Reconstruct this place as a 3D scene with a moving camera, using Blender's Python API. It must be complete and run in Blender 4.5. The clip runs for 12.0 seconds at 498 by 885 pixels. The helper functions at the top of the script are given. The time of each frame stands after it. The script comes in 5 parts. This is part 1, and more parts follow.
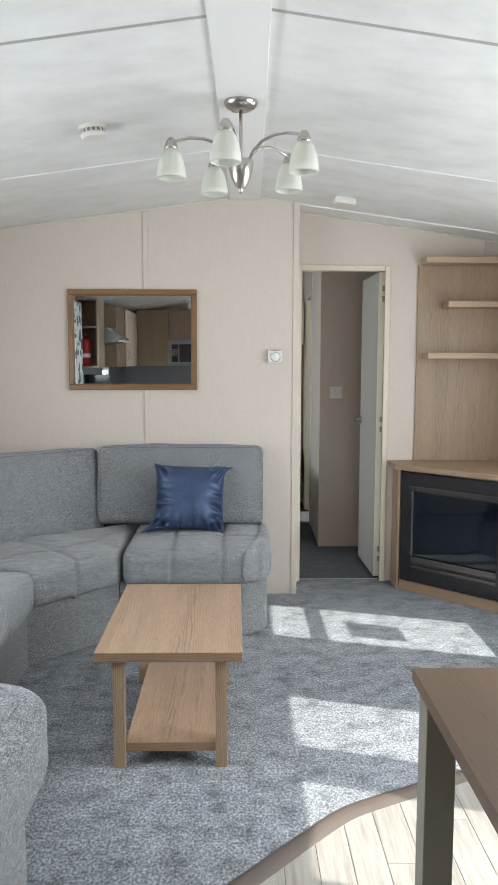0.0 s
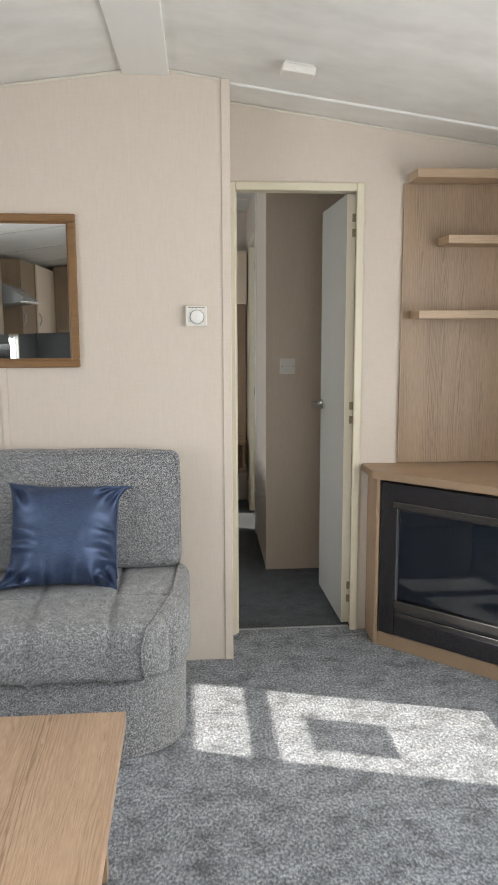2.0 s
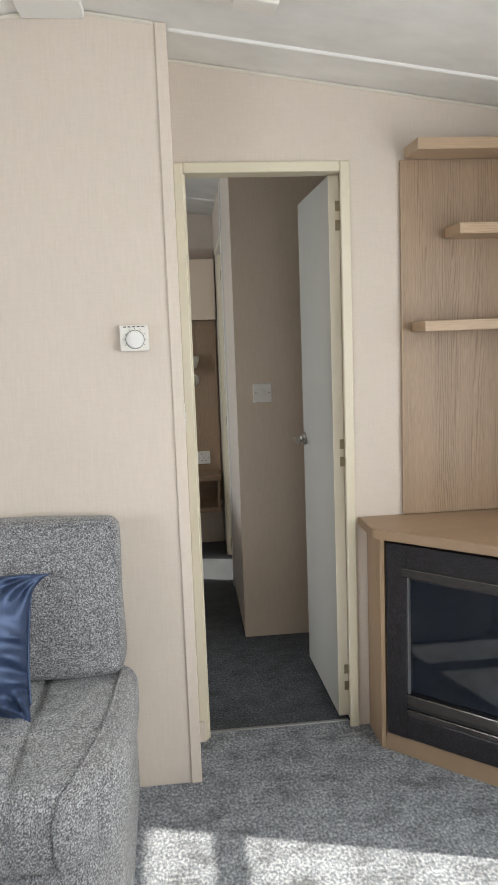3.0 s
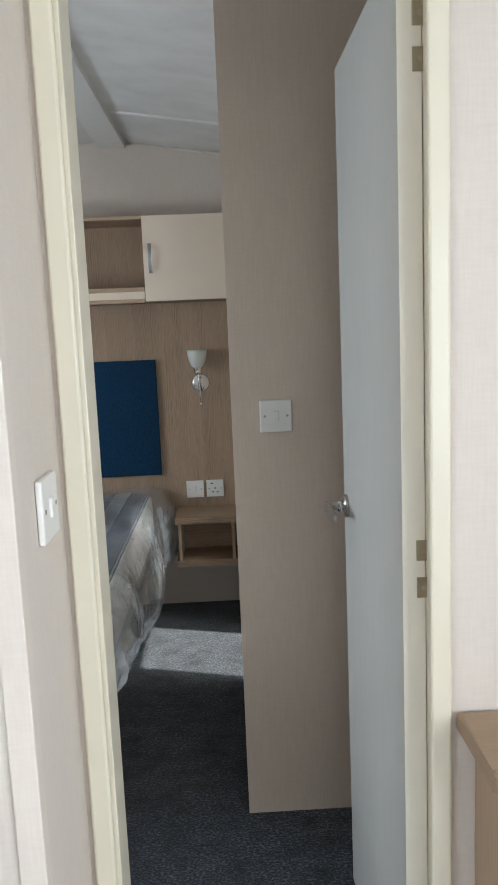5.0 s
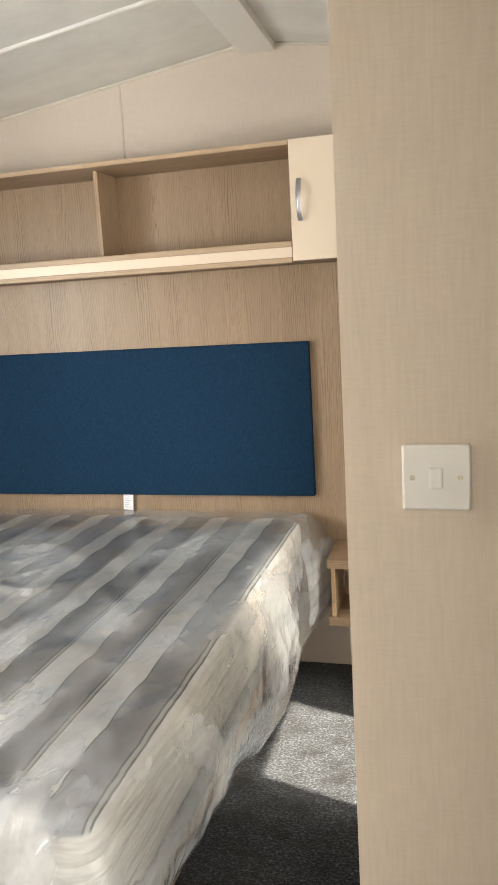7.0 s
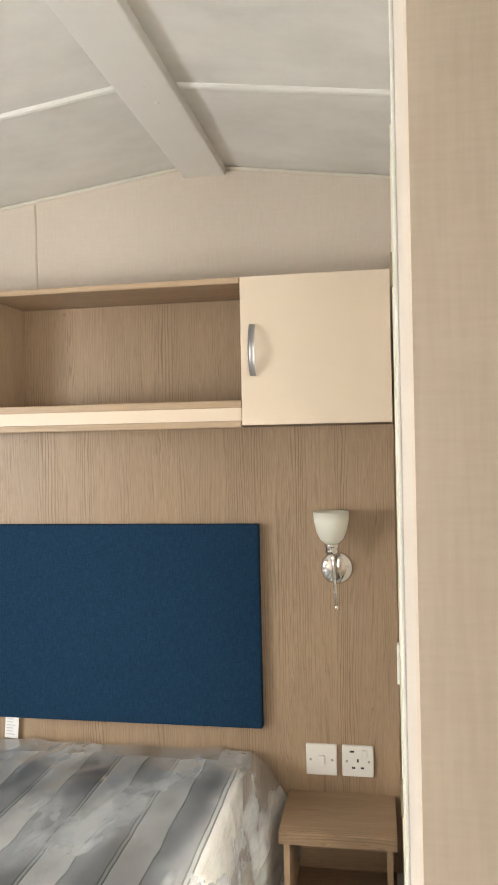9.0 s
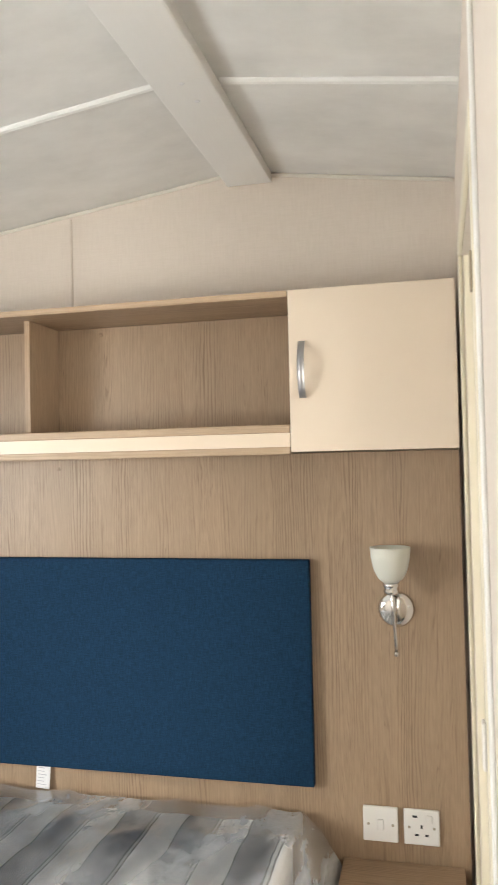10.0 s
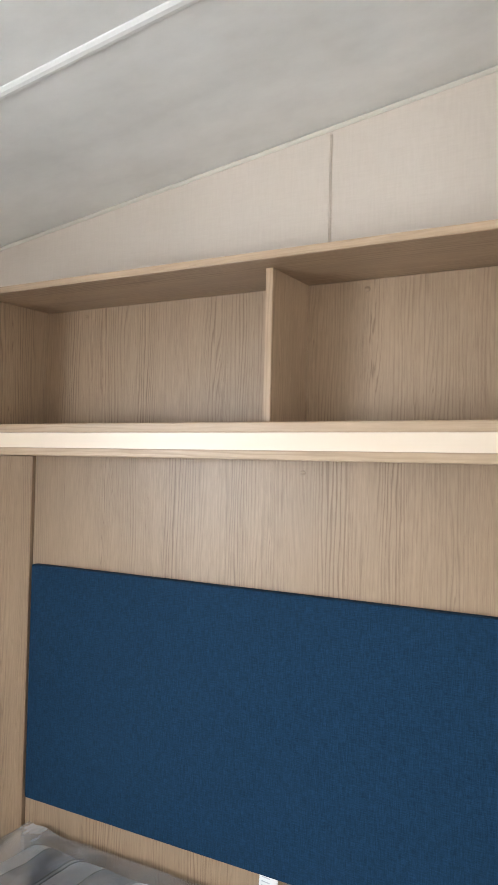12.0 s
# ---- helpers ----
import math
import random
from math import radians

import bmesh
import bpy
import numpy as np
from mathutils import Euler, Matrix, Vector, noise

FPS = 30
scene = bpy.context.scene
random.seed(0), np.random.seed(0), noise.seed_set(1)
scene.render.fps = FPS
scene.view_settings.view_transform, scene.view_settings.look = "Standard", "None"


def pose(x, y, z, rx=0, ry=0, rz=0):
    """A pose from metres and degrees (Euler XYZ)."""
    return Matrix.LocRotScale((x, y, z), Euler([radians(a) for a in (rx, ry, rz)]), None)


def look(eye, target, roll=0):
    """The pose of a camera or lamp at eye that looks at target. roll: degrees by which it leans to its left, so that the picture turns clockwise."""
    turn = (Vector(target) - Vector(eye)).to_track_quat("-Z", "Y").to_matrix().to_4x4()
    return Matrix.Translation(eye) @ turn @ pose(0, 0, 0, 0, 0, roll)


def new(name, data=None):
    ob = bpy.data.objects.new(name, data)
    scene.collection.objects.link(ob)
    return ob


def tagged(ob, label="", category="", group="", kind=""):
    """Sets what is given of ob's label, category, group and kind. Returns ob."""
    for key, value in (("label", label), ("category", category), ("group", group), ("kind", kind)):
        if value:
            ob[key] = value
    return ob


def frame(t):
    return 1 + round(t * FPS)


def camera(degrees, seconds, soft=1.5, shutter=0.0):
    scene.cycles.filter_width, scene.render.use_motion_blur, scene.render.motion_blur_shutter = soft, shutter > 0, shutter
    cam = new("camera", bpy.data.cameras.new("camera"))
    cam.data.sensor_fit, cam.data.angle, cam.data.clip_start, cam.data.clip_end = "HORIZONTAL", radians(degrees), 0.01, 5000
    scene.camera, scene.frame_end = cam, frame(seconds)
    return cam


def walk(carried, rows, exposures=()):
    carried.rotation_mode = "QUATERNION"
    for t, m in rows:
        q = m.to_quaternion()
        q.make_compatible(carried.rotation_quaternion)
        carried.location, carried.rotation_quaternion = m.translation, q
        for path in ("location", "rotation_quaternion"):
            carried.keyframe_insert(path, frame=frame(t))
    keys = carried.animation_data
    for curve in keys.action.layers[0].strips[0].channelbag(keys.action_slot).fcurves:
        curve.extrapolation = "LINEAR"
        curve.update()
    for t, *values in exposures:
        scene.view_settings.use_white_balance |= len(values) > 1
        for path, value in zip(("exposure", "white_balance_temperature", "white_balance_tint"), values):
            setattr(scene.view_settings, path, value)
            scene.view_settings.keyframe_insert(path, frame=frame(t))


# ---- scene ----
cam = camera(36.8, 12.0, 1.5, 0.15)
PATH = [
    (0, (0.874, 1.847, 1.377), (0.91, 3.835, 1.162), 0.1),
    (0.5, (0.902, 2.189, 1.364), (0.972, 4.173, 1.119), 0.3),
    (1, (0.934, 2.538, 1.374), (1.01, 4.514, 1.072), -0.8),
    (1.5, (1.0, 2.894, 1.347), (1.087, 4.867, 1.026), -0.8),
    (2, (1.062, 3.247, 1.362), (1.224, 5.217, 1.059), -0.2),
    (2.5, (1.13, 3.602, 1.381), (1.358, 5.572, 1.125), -2.2),
    (3, (1.198, 3.957, 1.385), (1.399, 5.929, 1.118), -2.1),
    (3.2, (1.222, 4.106, 1.39), (1.414, 6.081, 1.135), -1.8),
    (4.8, (1.451, 5.255, 1.372), (1.547, 7.235, 1.108), -2.0),
    (5, (1.483, 5.347, 1.377), (1.536, 7.325, 1.085), -2.4),
    (5.5, (1.534, 5.671, 1.37), (1.512, 7.642, 1.031), -2.4),
    (6, (1.579, 5.923, 1.374), (1.435, 7.891, 1.051), -2.5),
    (6.5, (1.651, 6.182, 1.38), (1.243, 8.114, 1.063), -3.2),
    (6.7, (1.649, 6.257, 1.373), (1.143, 8.162, 1.032), -3.8),
    (8.3, (1.477, 6.787, 1.446), (0.975, 8.709, 1.216), -1.3),
    (8.5, (1.473, 6.841, 1.467), (1.011, 8.78, 1.302), -1.1),
    (9, (1.476, 6.971, 1.497), (1.135, 8.941, 1.491), -1.2),
    (9.5, (1.478, 7.07, 1.51), (1.204, 9.05, 1.563), -2.1),
    (10, (1.439, 7.14, 1.514), (0.979, 9.085, 1.567), -1.3),
    (10.5, (1.298, 7.237, 1.528), (0.654, 9.13, 1.582), -1.8),
    (11, (1.152, 7.37, 1.542), (0.444, 9.238, 1.628), -1.2),
    (11.5, (1.12, 7.498, 1.522), (0.334, 9.336, 1.592), 0.0),
    (12, (1.094, 7.669, 1.524), (0.108, 9.408, 1.58), 1.3),
]
EXPOSURE = [(0, 0.66, 6150, 8), (1.5, 0.63, 6600, 10), (2.5, 0.75, 6600, 10), (4.8, 1.04, 5850, 8), (5.5, 1.6, 6050, 9), (6.0, 2.0, 6400, 9), (6.5, 2.16, 7080, 11), (8.5, 2.25, 7250, 11), (9.5, 2.2, 7050, 11), (10.5, 2.33, 6850, 11), (12, 2.25, 6400, 11)]
walk(cam, [(t, look(eye, target, roll)) for t, eye, target, roll in PATH], EXPOSURE)

# ---- plan, in metres ----
LEFT, RIGHT, SOUTH, NORTH = -0.82, 2.68, -0.62, 9.117
RIDGE, RIDGE_Z, SLOPE = 0.95, 2.312, 0.138
SUN_WAY = Vector((-1.0, 0.3, -1.149))


def roof(x):
    return RIDGE_Z - SLOPE * abs(x - RIDGE)


# ---- world, sun, window and fill light ----
world = bpy.data.worlds.new("sky")
scene.world = world
world.use_nodes = True
wn = world.node_tree
sky = wn.nodes.new("ShaderNodeTexSky")
sky.sky_type, sky.sun_disc = "NISHITA", False
sky.sun_elevation, sky.sun_rotation = radians(47.7), radians(106.7)
wn.nodes["Background"].inputs["Strength"].default_value = 0.12
wn.links.new(sky.outputs[0], wn.nodes["Background"].inputs["Color"])

sun = new("sun", bpy.data.lights.new("sun", "SUN"))
sun.data.energy, sun.data.angle, sun.data.color = 5.0, radians(0.6), (1.0, 0.94, 0.82)
sun.matrix_world = look((8, -2, 9), Vector((8, -2, 9)) + SUN_WAY)


def window_light(name, centre, way, wide, high, watts, tint=(0.93, 0.97, 1.0)):
    lamp = new(name, bpy.data.lights.new(name, "AREA"))
    lamp.data.shape, lamp.data.size, lamp.data.size_y = "RECTANGLE", wide, high
    lamp.data.energy, lamp.data.color = watts, tint
    lamp.matrix_world = look(centre, Vector(centre) + Vector(way))
    return lamp


window_light("window_light_a", (RIGHT + 0.03, 5.26, 1.25), (-1, 0, 0), 0.46, 1.1, 7)
window_light("window_light_b", (RIGHT + 0.03, 4.13, 1.25), (-1, 0, 0), 0.4, 1.1, 12)
window_light("window_light_c", (RIGHT + 0.03, 3.47, 1.25), (-1, 0, 0), 0.46, 1.1, 14)
window_light("window_light_d", (LEFT - 0.03, 3.9, 1.3), (1, 0, -0.15), 1.5, 0.6, 16)
window_light("window_light_e", (LEFT - 0.03, 7.25, 1.36), (1, 0.03, -0.36), 1.1, 0.7, 11.0, (0.89, 0.95, 1.0))
window_light("window_light_f", (RIGHT + 0.03, 8.065, 1.46), (-1, 0, 0), 0.44, 0.88, 3)
# Fill light from an added south window, put in to brighten hall and lounge
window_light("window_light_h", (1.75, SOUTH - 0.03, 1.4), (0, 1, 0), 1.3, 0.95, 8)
window_light("window_light_g", (LEFT - 0.03, 0.68, 1.11), (1, 0, 0), 0.4, 0.3, 1.0)


# ---- materials ----
def shader(name, colour, rough=0.5, metal=0.0, coat=0.0):
    m = bpy.data.materials.new(name)
    m.use_nodes = True
    b = m.node_tree.nodes["Principled BSDF"]
    b.inputs["Base Color"].default_value = (*colour, 1)
    b.inputs["Roughness"].default_value, b.inputs["Metallic"].default_value = rough, metal
    b.inputs["Coat Weight"].default_value = coat
    return m, m.node_tree, b


def node(tree, kind, **given):
    n = tree.nodes.new("ShaderNode" + kind)
    for key, value in given.items():
        n.inputs[key].default_value = value
    return n


def coords(tree, scale, turn=(0, 0, 0), world_space=True):
    """Mapped position: of the object, or of the world where pieces must run on."""
    m = node(tree, "Mapping", Scale=scale, Rotation=turn)
    source = node(tree, "NewGeometry").outputs["Position"] if world_space else node(tree, "TexCoord").outputs["Object"]
    tree.links.new(source, m.inputs["Vector"])
    return m.outputs[0]


def noise_of(tree, scale, detail=3.0, at=None, rough=0.5):
    n = node(tree, "TexNoise", Scale=scale, Detail=detail, Roughness=rough)
    if at is not None:
        tree.links.new(at, n.inputs["Vector"])
    return n.outputs["Fac"]


def ramp(tree, fac, stops):
    r = tree.nodes.new("ShaderNodeValToRGB")
    while len(r.color_ramp.elements) < len(stops):
        r.color_ramp.elements.new(0.5)
    for e, (p, c) in zip(r.color_ramp.elements, stops):
        e.position, e.color = p, (*c, 1)
    tree.links.new(fac, r.inputs[0])
    return r.outputs[0]


def mixed(tree, fac, a, b, mode="MIX"):
    m = tree.nodes.new("ShaderNodeMix")
    m.data_type, m.blend_type = "RGBA", mode
    if isinstance(fac, float):
        m.inputs[0].default_value = fac
    else:
        tree.links.new(fac, m.inputs[0])
    for socket, v in ((m.inputs[6], a), (m.inputs[7], b)):
        if isinstance(v, tuple):
            socket.default_value = (*v, 1)
        else:
            tree.links.new(v, socket)
    return m.outputs[2]


def maths(tree, op, a, b=0.0):
    m = tree.nodes.new("ShaderNodeMath")
    m.operation = op
    for socket, v in zip(m.inputs, (a, b)):
        if isinstance(v, (int, float)):
            socket.default_value = v
        else:
            tree.links.new(v, socket)
    return m.outputs[0]


def bumped(tree, b, height, strength, distance):
    n = node(tree, "Bump", Strength=strength, Distance=distance)
    tree.links.new(height, n.inputs["Height"])
    tree.links.new(n.outputs[0], b.inputs["Normal"])


def wood(name, light, dark, axis, rough=0.42, vein_depth=0.9, lines_a_metre=120.0):
    """Printed ash grain: uneven wavering pores and growth lines along the axis x, y or z of the world."""
    m, t, b = shader(name, light, rough)
    along = {"x": (0.075, 1, 1), "y": (1, 0.075, 1), "z": (1, 1, 0.075)}[axis]
    place = coords(t, along)
    sep = node(t, "SeparateXYZ")
    t.links.new(place, sep.inputs[0])
    pick = {"x": (1, 2), "y": (0, 2), "z": (0, 1)}[axis]
    across = maths(t, "ADD", sep.outputs[pick[0]], maths(t, "MULTIPLY", sep.outputs[pick[1]], 0.83))
    bend = maths(t, "MULTIPLY", noise_of(t, 6.5, 2, place), 12.0)
    ripple = maths(t, "MULTIPLY", noise_of(t, 42, 3, place), 3.2)
    phase = maths(t, "ADD", maths(t, "MULTIPLY", across, lines_a_metre), maths(t, "ADD", bend, ripple))
    lines = maths(t, "FRACT", phase)
    thin = maths(t, "FRACT", maths(t, "MULTIPLY", phase, 2.37))
    fade = ramp(t, noise_of(t, 15, 3, place), [(0.40, (0.08, 0.08, 0.08)), (0.62, (1, 1, 1))])
    fade_2 = ramp(t, noise_of(t, 31, 2, coords(t, along, (0.3, 0.2, 0.1))), [(0.42, (0, 0, 0)), (0.6, (1, 1, 1))])
    fine = noise_of(t, 260, 3, place, 0.65)
    base = ramp(t, fine, [(0.3, tuple(0.62 * p + 0.38 * q for p, q in zip(light, dark))), (0.62, light)])
    vein = ramp(t, lines, [(0.0, (1, 1, 1)), (0.4, (0, 0, 0)), (0.86, (0.2, 0.2, 0.2)), (1.0, (1, 1, 1))])
    pore = ramp(t, thin, [(0.0, (1, 1, 1)), (0.25, (0, 0, 0)), (0.85, (0, 0, 0)), (1.0, (1, 1, 1))])
    amount = maths(t, "MAXIMUM", maths(t, "MULTIPLY", maths(t, "MULTIPLY", vein, fade), vein_depth), maths(t, "MULTIPLY", maths(t, "MULTIPLY", pore, fade_2), 0.8 * vein_depth))
    c = mixed(t, amount, base, dark)
    tone = ramp(t, noise_of(t, 9, 2, place), [(0.35, (0, 0, 0)), (0.65, (1, 1, 1))])
    c = mixed(t, maths(t, "MULTIPLY", tone, 0.42), c, tuple(0.76 * v for v in light))
    t.links.new(c, b.inputs["Base Color"])
    bumped(t, b, fine, 0.1, 0.0015)
    return m


ASH_L, ASH_D = (0.42, 0.293, 0.188), (0.145, 0.088, 0.05)
ash_x, ash_z = (wood("ash_" + a, ASH_L, ASH_D, a, 0.42, 0.82) for a in "xz")
ash_y = wood("ash_y", (0.47, 0.325, 0.22), (0.17, 0.10, 0.058), "y", 0.42, 0.8, 95.0)
edge_dark = wood("ash_edge_dark", (0.33, 0.215, 0.13), (0.16, 0.095, 0.052), "x")
edge_x = wood("ash_edge_x", (0.51, 0.37, 0.245), (0.34, 0.23, 0.14), "x")
edge_z = wood("ash_edge_z", (0.48, 0.34, 0.22), (0.32, 0.21, 0.125), "z")
oak_frame = wood("honey_oak", (0.27, 0.145, 0.058), (0.15, 0.075, 0.03), "x", 0.35)
mantel_ash = wood("mantel_ash", (0.41, 0.285, 0.183), (0.25, 0.165, 0.10), "x", 0.42, 0.35)
table_brown = wood("dark_oak_top", (0.19, 0.125, 0.082), (0.13, 0.082, 0.052), "y", 0.38)
kitchen_x = wood("kitchen_oak", (0.28, 0.205, 0.135), (0.18, 0.12, 0.075), "z", 0.4)


def linen(name, light, dark, rough=0.6):
    """Wallboard with a printed weave: fine crossed threads and soft blotches."""
    m, t, b = shader(name, light, rough)
    up = noise_of(t, 60, 3, coords(t, (4, 4, 0.3)), 0.6)
    over = noise_of(t, 60, 3, coords(t, (0.5, 0.5, 5)), 0.6)
    weave = maths(t, "ADD", maths(t, "MULTIPLY", up, 0.55), maths(t, "MULTIPLY", over, 0.45))
    c = ramp(t, weave, [(0.38, dark), (0.6, light)])
    soft = noise_of(t, 2.2, 2)
    c = mixed(t, maths(t, "MULTIPLY", soft, 0.18), c, tuple(0.88 * v for v in light))
    t.links.new(c, b.inputs["Base Color"])
    bumped(t, b, weave, 0.08, 0.001)
    return m


wallboard = linen("cream_linen_wallboard", (0.685, 0.605, 0.525), (0.645, 0.565, 0.485))
tan_board = linen("tan_linen_wallboard", (0.68, 0.57, 0.465), (0.63, 0.52, 0.418))
wall_trim = linen("cream_trim", (0.70, 0.62, 0.535), (0.66, 0.575, 0.49), 0.5)


def plain(name, colour, rough=0.5, metal=0.0, wear=0.06, scale=14.0, coat=0.0):
    """Paint, plastic or metal with faint blotches in colour and gloss."""
    m, t, b = shader(name, colour, rough, metal, coat)
    n = noise_of(t, scale, 4)
    c = mixed(t, maths(t, "MULTIPLY", n, wear * 2), colour, tuple(v * 0.7 for v in colour))
    t.links.new(c, b.inputs["Base Color"])
    t.links.new(maths(t, "ADD", maths(t, "MULTIPLY", noise_of(t, scale * 3, 3), 0.16), rough - 0.08), b.inputs["Roughness"])
    return m


def marbled(name):
    """White ceiling board with a faint cloudy print."""
    m, t, b = shader(name, (0.78, 0.77, 0.74), 0.38)
    cloud = noise_of(t, 4.5, 5, coords(t, (1.0, 1.6, 1.0)), 0.6)
    c = ramp(t, cloud, [(0.3, (0.70, 0.69, 0.66)), (0.5, (0.78, 0.77, 0.74)), (0.68, (0.84, 0.83, 0.80))])
    t.links.new(c, b.inputs["Base Color"])
    t.links.new(maths(t, "ADD", maths(t, "MULTIPLY", cloud, 0.3), 0.32), b.inputs["Roughness"])
    bumped(t, b, noise_of(t, 90, 3), 0.06, 0.002)
    return m


ceiling_board = marbled("marbled_ceiling_board")
white_pvc = plain("white_trim", (0.83, 0.82, 0.79), 0.4)
# Grey that stands in for the shadow line along the ceiling seams
seam_shade = plain("grey_seam_shade", (0.42, 0.41, 0.38), 0.5)
coving_paint = plain("cream_coving", (0.70, 0.66, 0.58), 0.5)
cream_paint = plain("cream_gloss_frame", (0.73, 0.665, 0.515), 0.32, 0, 0.05, 9)
edge_cream = plain("pale_cream_edge", (0.78, 0.72, 0.60), 0.4, 0, 0.04, 9)
door_grey = plain("pale_grey_door", (0.515, 0.507, 0.468), 0.42, 0, 0.05, 5)
cream_door = plain("cream_cupboard_door", (0.75, 0.63, 0.50), 0.38, 0, 0.03, 6)
white_plastic = plain("white_plastic", (0.78, 0.75, 0.70), 0.3, 0, 0.03)
dark_slot = plain("dark_slot", (0.03, 0.03, 0.03), 0.6)
nickel = plain("brushed_nickel", (0.52, 0.49, 0.45), 0.28, 1.0, 0.1, 30)
chrome = plain("chrome", (0.75, 0.74, 0.72), 0.12, 1.0, 0.05, 20)
brass_dull = plain("dull_brass", (0.42, 0.36, 0.26), 0.4, 1.0, 0.15, 60)
bronze = plain("dark_bronze", (0.06, 0.056, 0.06), 0.26, 0.55, 0.5, 26)
bronze_trim = plain("polished_bronze", (0.17, 0.155, 0.145), 0.2, 0.9, 0.3, 10)
fire_back = plain("firebox_black", (0.012, 0.017, 0.026), 0.6, 0, 0.3)
leg_paint = plain("taupe_leg", (0.30, 0.275, 0.22), 0.45)
alu_strip = plain("threshold_strip", (0.14, 0.112, 0.096), 0.4, 0.2, 0.25, 12)
steel = plain("steel", (0.45, 0.45, 0.46), 0.35, 0.9, 0.1)
rim_grey = plain("grey_frame_paint", (0.30, 0.32, 0.34), 0.35, 0.3, 0.1)
red_paint = plain("red_enamel", (0.42, 0.02, 0.02), 0.3)
splash = plain("grey_splashback", (0.20, 0.21, 0.22), 0.25)
tag_white = plain("white_label", (0.8, 0.8, 0.8), 0.7)
black_screen = plain("black_glass", (0.012, 0.013, 0.016), 0.12)
screw = plain("screw_brass", (0.45, 0.40, 0.32), 0.35, 1.0)


def glass(name, colour=(1, 1, 1), rough=0.0):
    m, t, b = shader(name, colour, rough)
    b.inputs["Transmission Weight"].default_value = 1.0
    b.inputs["IOR"].default_value = 1.45
    return m


clear_glass = glass("clear_glass")
fire_glass, _gt, _gb = shader("smoked_fire_glass", (0.004, 0.008, 0.016), 0.03)
_gm, _gc = _gt.nodes.new("ShaderNodeMixShader"), _gt.nodes.new("ShaderNodeBsdfTransparent")
_gc.inputs[0].default_value = (0.55, 0.62, 0.75, 1)
_gm.inputs[0].default_value = 0.8
_gb.inputs["Specular IOR Level"].default_value = 0.5
_gb.inputs["IOR"].default_value = 1.7
_gt.links.new(_gc.outputs[0], _gm.inputs[1])
_gt.links.new(_gb.outputs[0], _gm.inputs[2])
_gt.links.new(_gm.outputs[0], _gt.nodes["Material Output"].inputs["Surface"])
mirror_silver, _, _mb = shader("mirror_silver", (0.86, 0.87, 0.86), 0.012, 1.0)
frosted, _ft, _fb = shader("frosted_white_glass", (0.84, 0.84, 0.75), 0.35)
_fb.inputs["Subsurface Weight"].default_value = 0.4
_fb.inputs["Subsurface Radius"].default_value = (0.03, 0.03, 0.03)
_fb.inputs["Transmission Weight"].default_value = 0.25


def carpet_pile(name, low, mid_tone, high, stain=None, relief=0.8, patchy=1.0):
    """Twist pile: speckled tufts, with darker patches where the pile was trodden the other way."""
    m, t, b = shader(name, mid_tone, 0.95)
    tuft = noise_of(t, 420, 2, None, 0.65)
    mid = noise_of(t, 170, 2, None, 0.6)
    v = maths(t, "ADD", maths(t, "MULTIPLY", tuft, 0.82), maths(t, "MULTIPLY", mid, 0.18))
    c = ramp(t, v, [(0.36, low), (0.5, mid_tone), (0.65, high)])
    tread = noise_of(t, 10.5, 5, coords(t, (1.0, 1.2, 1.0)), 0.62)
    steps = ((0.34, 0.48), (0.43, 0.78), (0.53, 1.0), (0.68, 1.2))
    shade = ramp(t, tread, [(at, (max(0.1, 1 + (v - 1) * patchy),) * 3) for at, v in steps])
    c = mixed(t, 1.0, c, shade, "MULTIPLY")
    if stain:
        off = node(t, "VectorMath")
        off.operation = "DISTANCE"
        warp = node(t, "TexNoise", Scale=14.0, Detail=3.0)
        t.links.new(node(t, "NewGeometry").outputs["Position"], off.inputs[0])
        off.inputs[1].default_value = (*stain, 0.0)
        far = maths(t, "ADD", off.outputs["Value"], maths(t, "MULTIPLY", maths(t, "SUBTRACT", warp.outputs[0], 0.5), 0.10))
        c = mixed(t, ramp(t, far, [(0.025, (0.3, 0.3, 0.3)), (0.055, (0, 0, 0))]), c, (0.30, 0.13, 0.13))
    t.links.new(c, b.inputs["Base Color"])
    b.inputs["Sheen Weight"].default_value, b.inputs["Sheen Roughness"].default_value = 0.15, 0.5
    bumped(t, b, tuft, relief, 0.006)
    return m


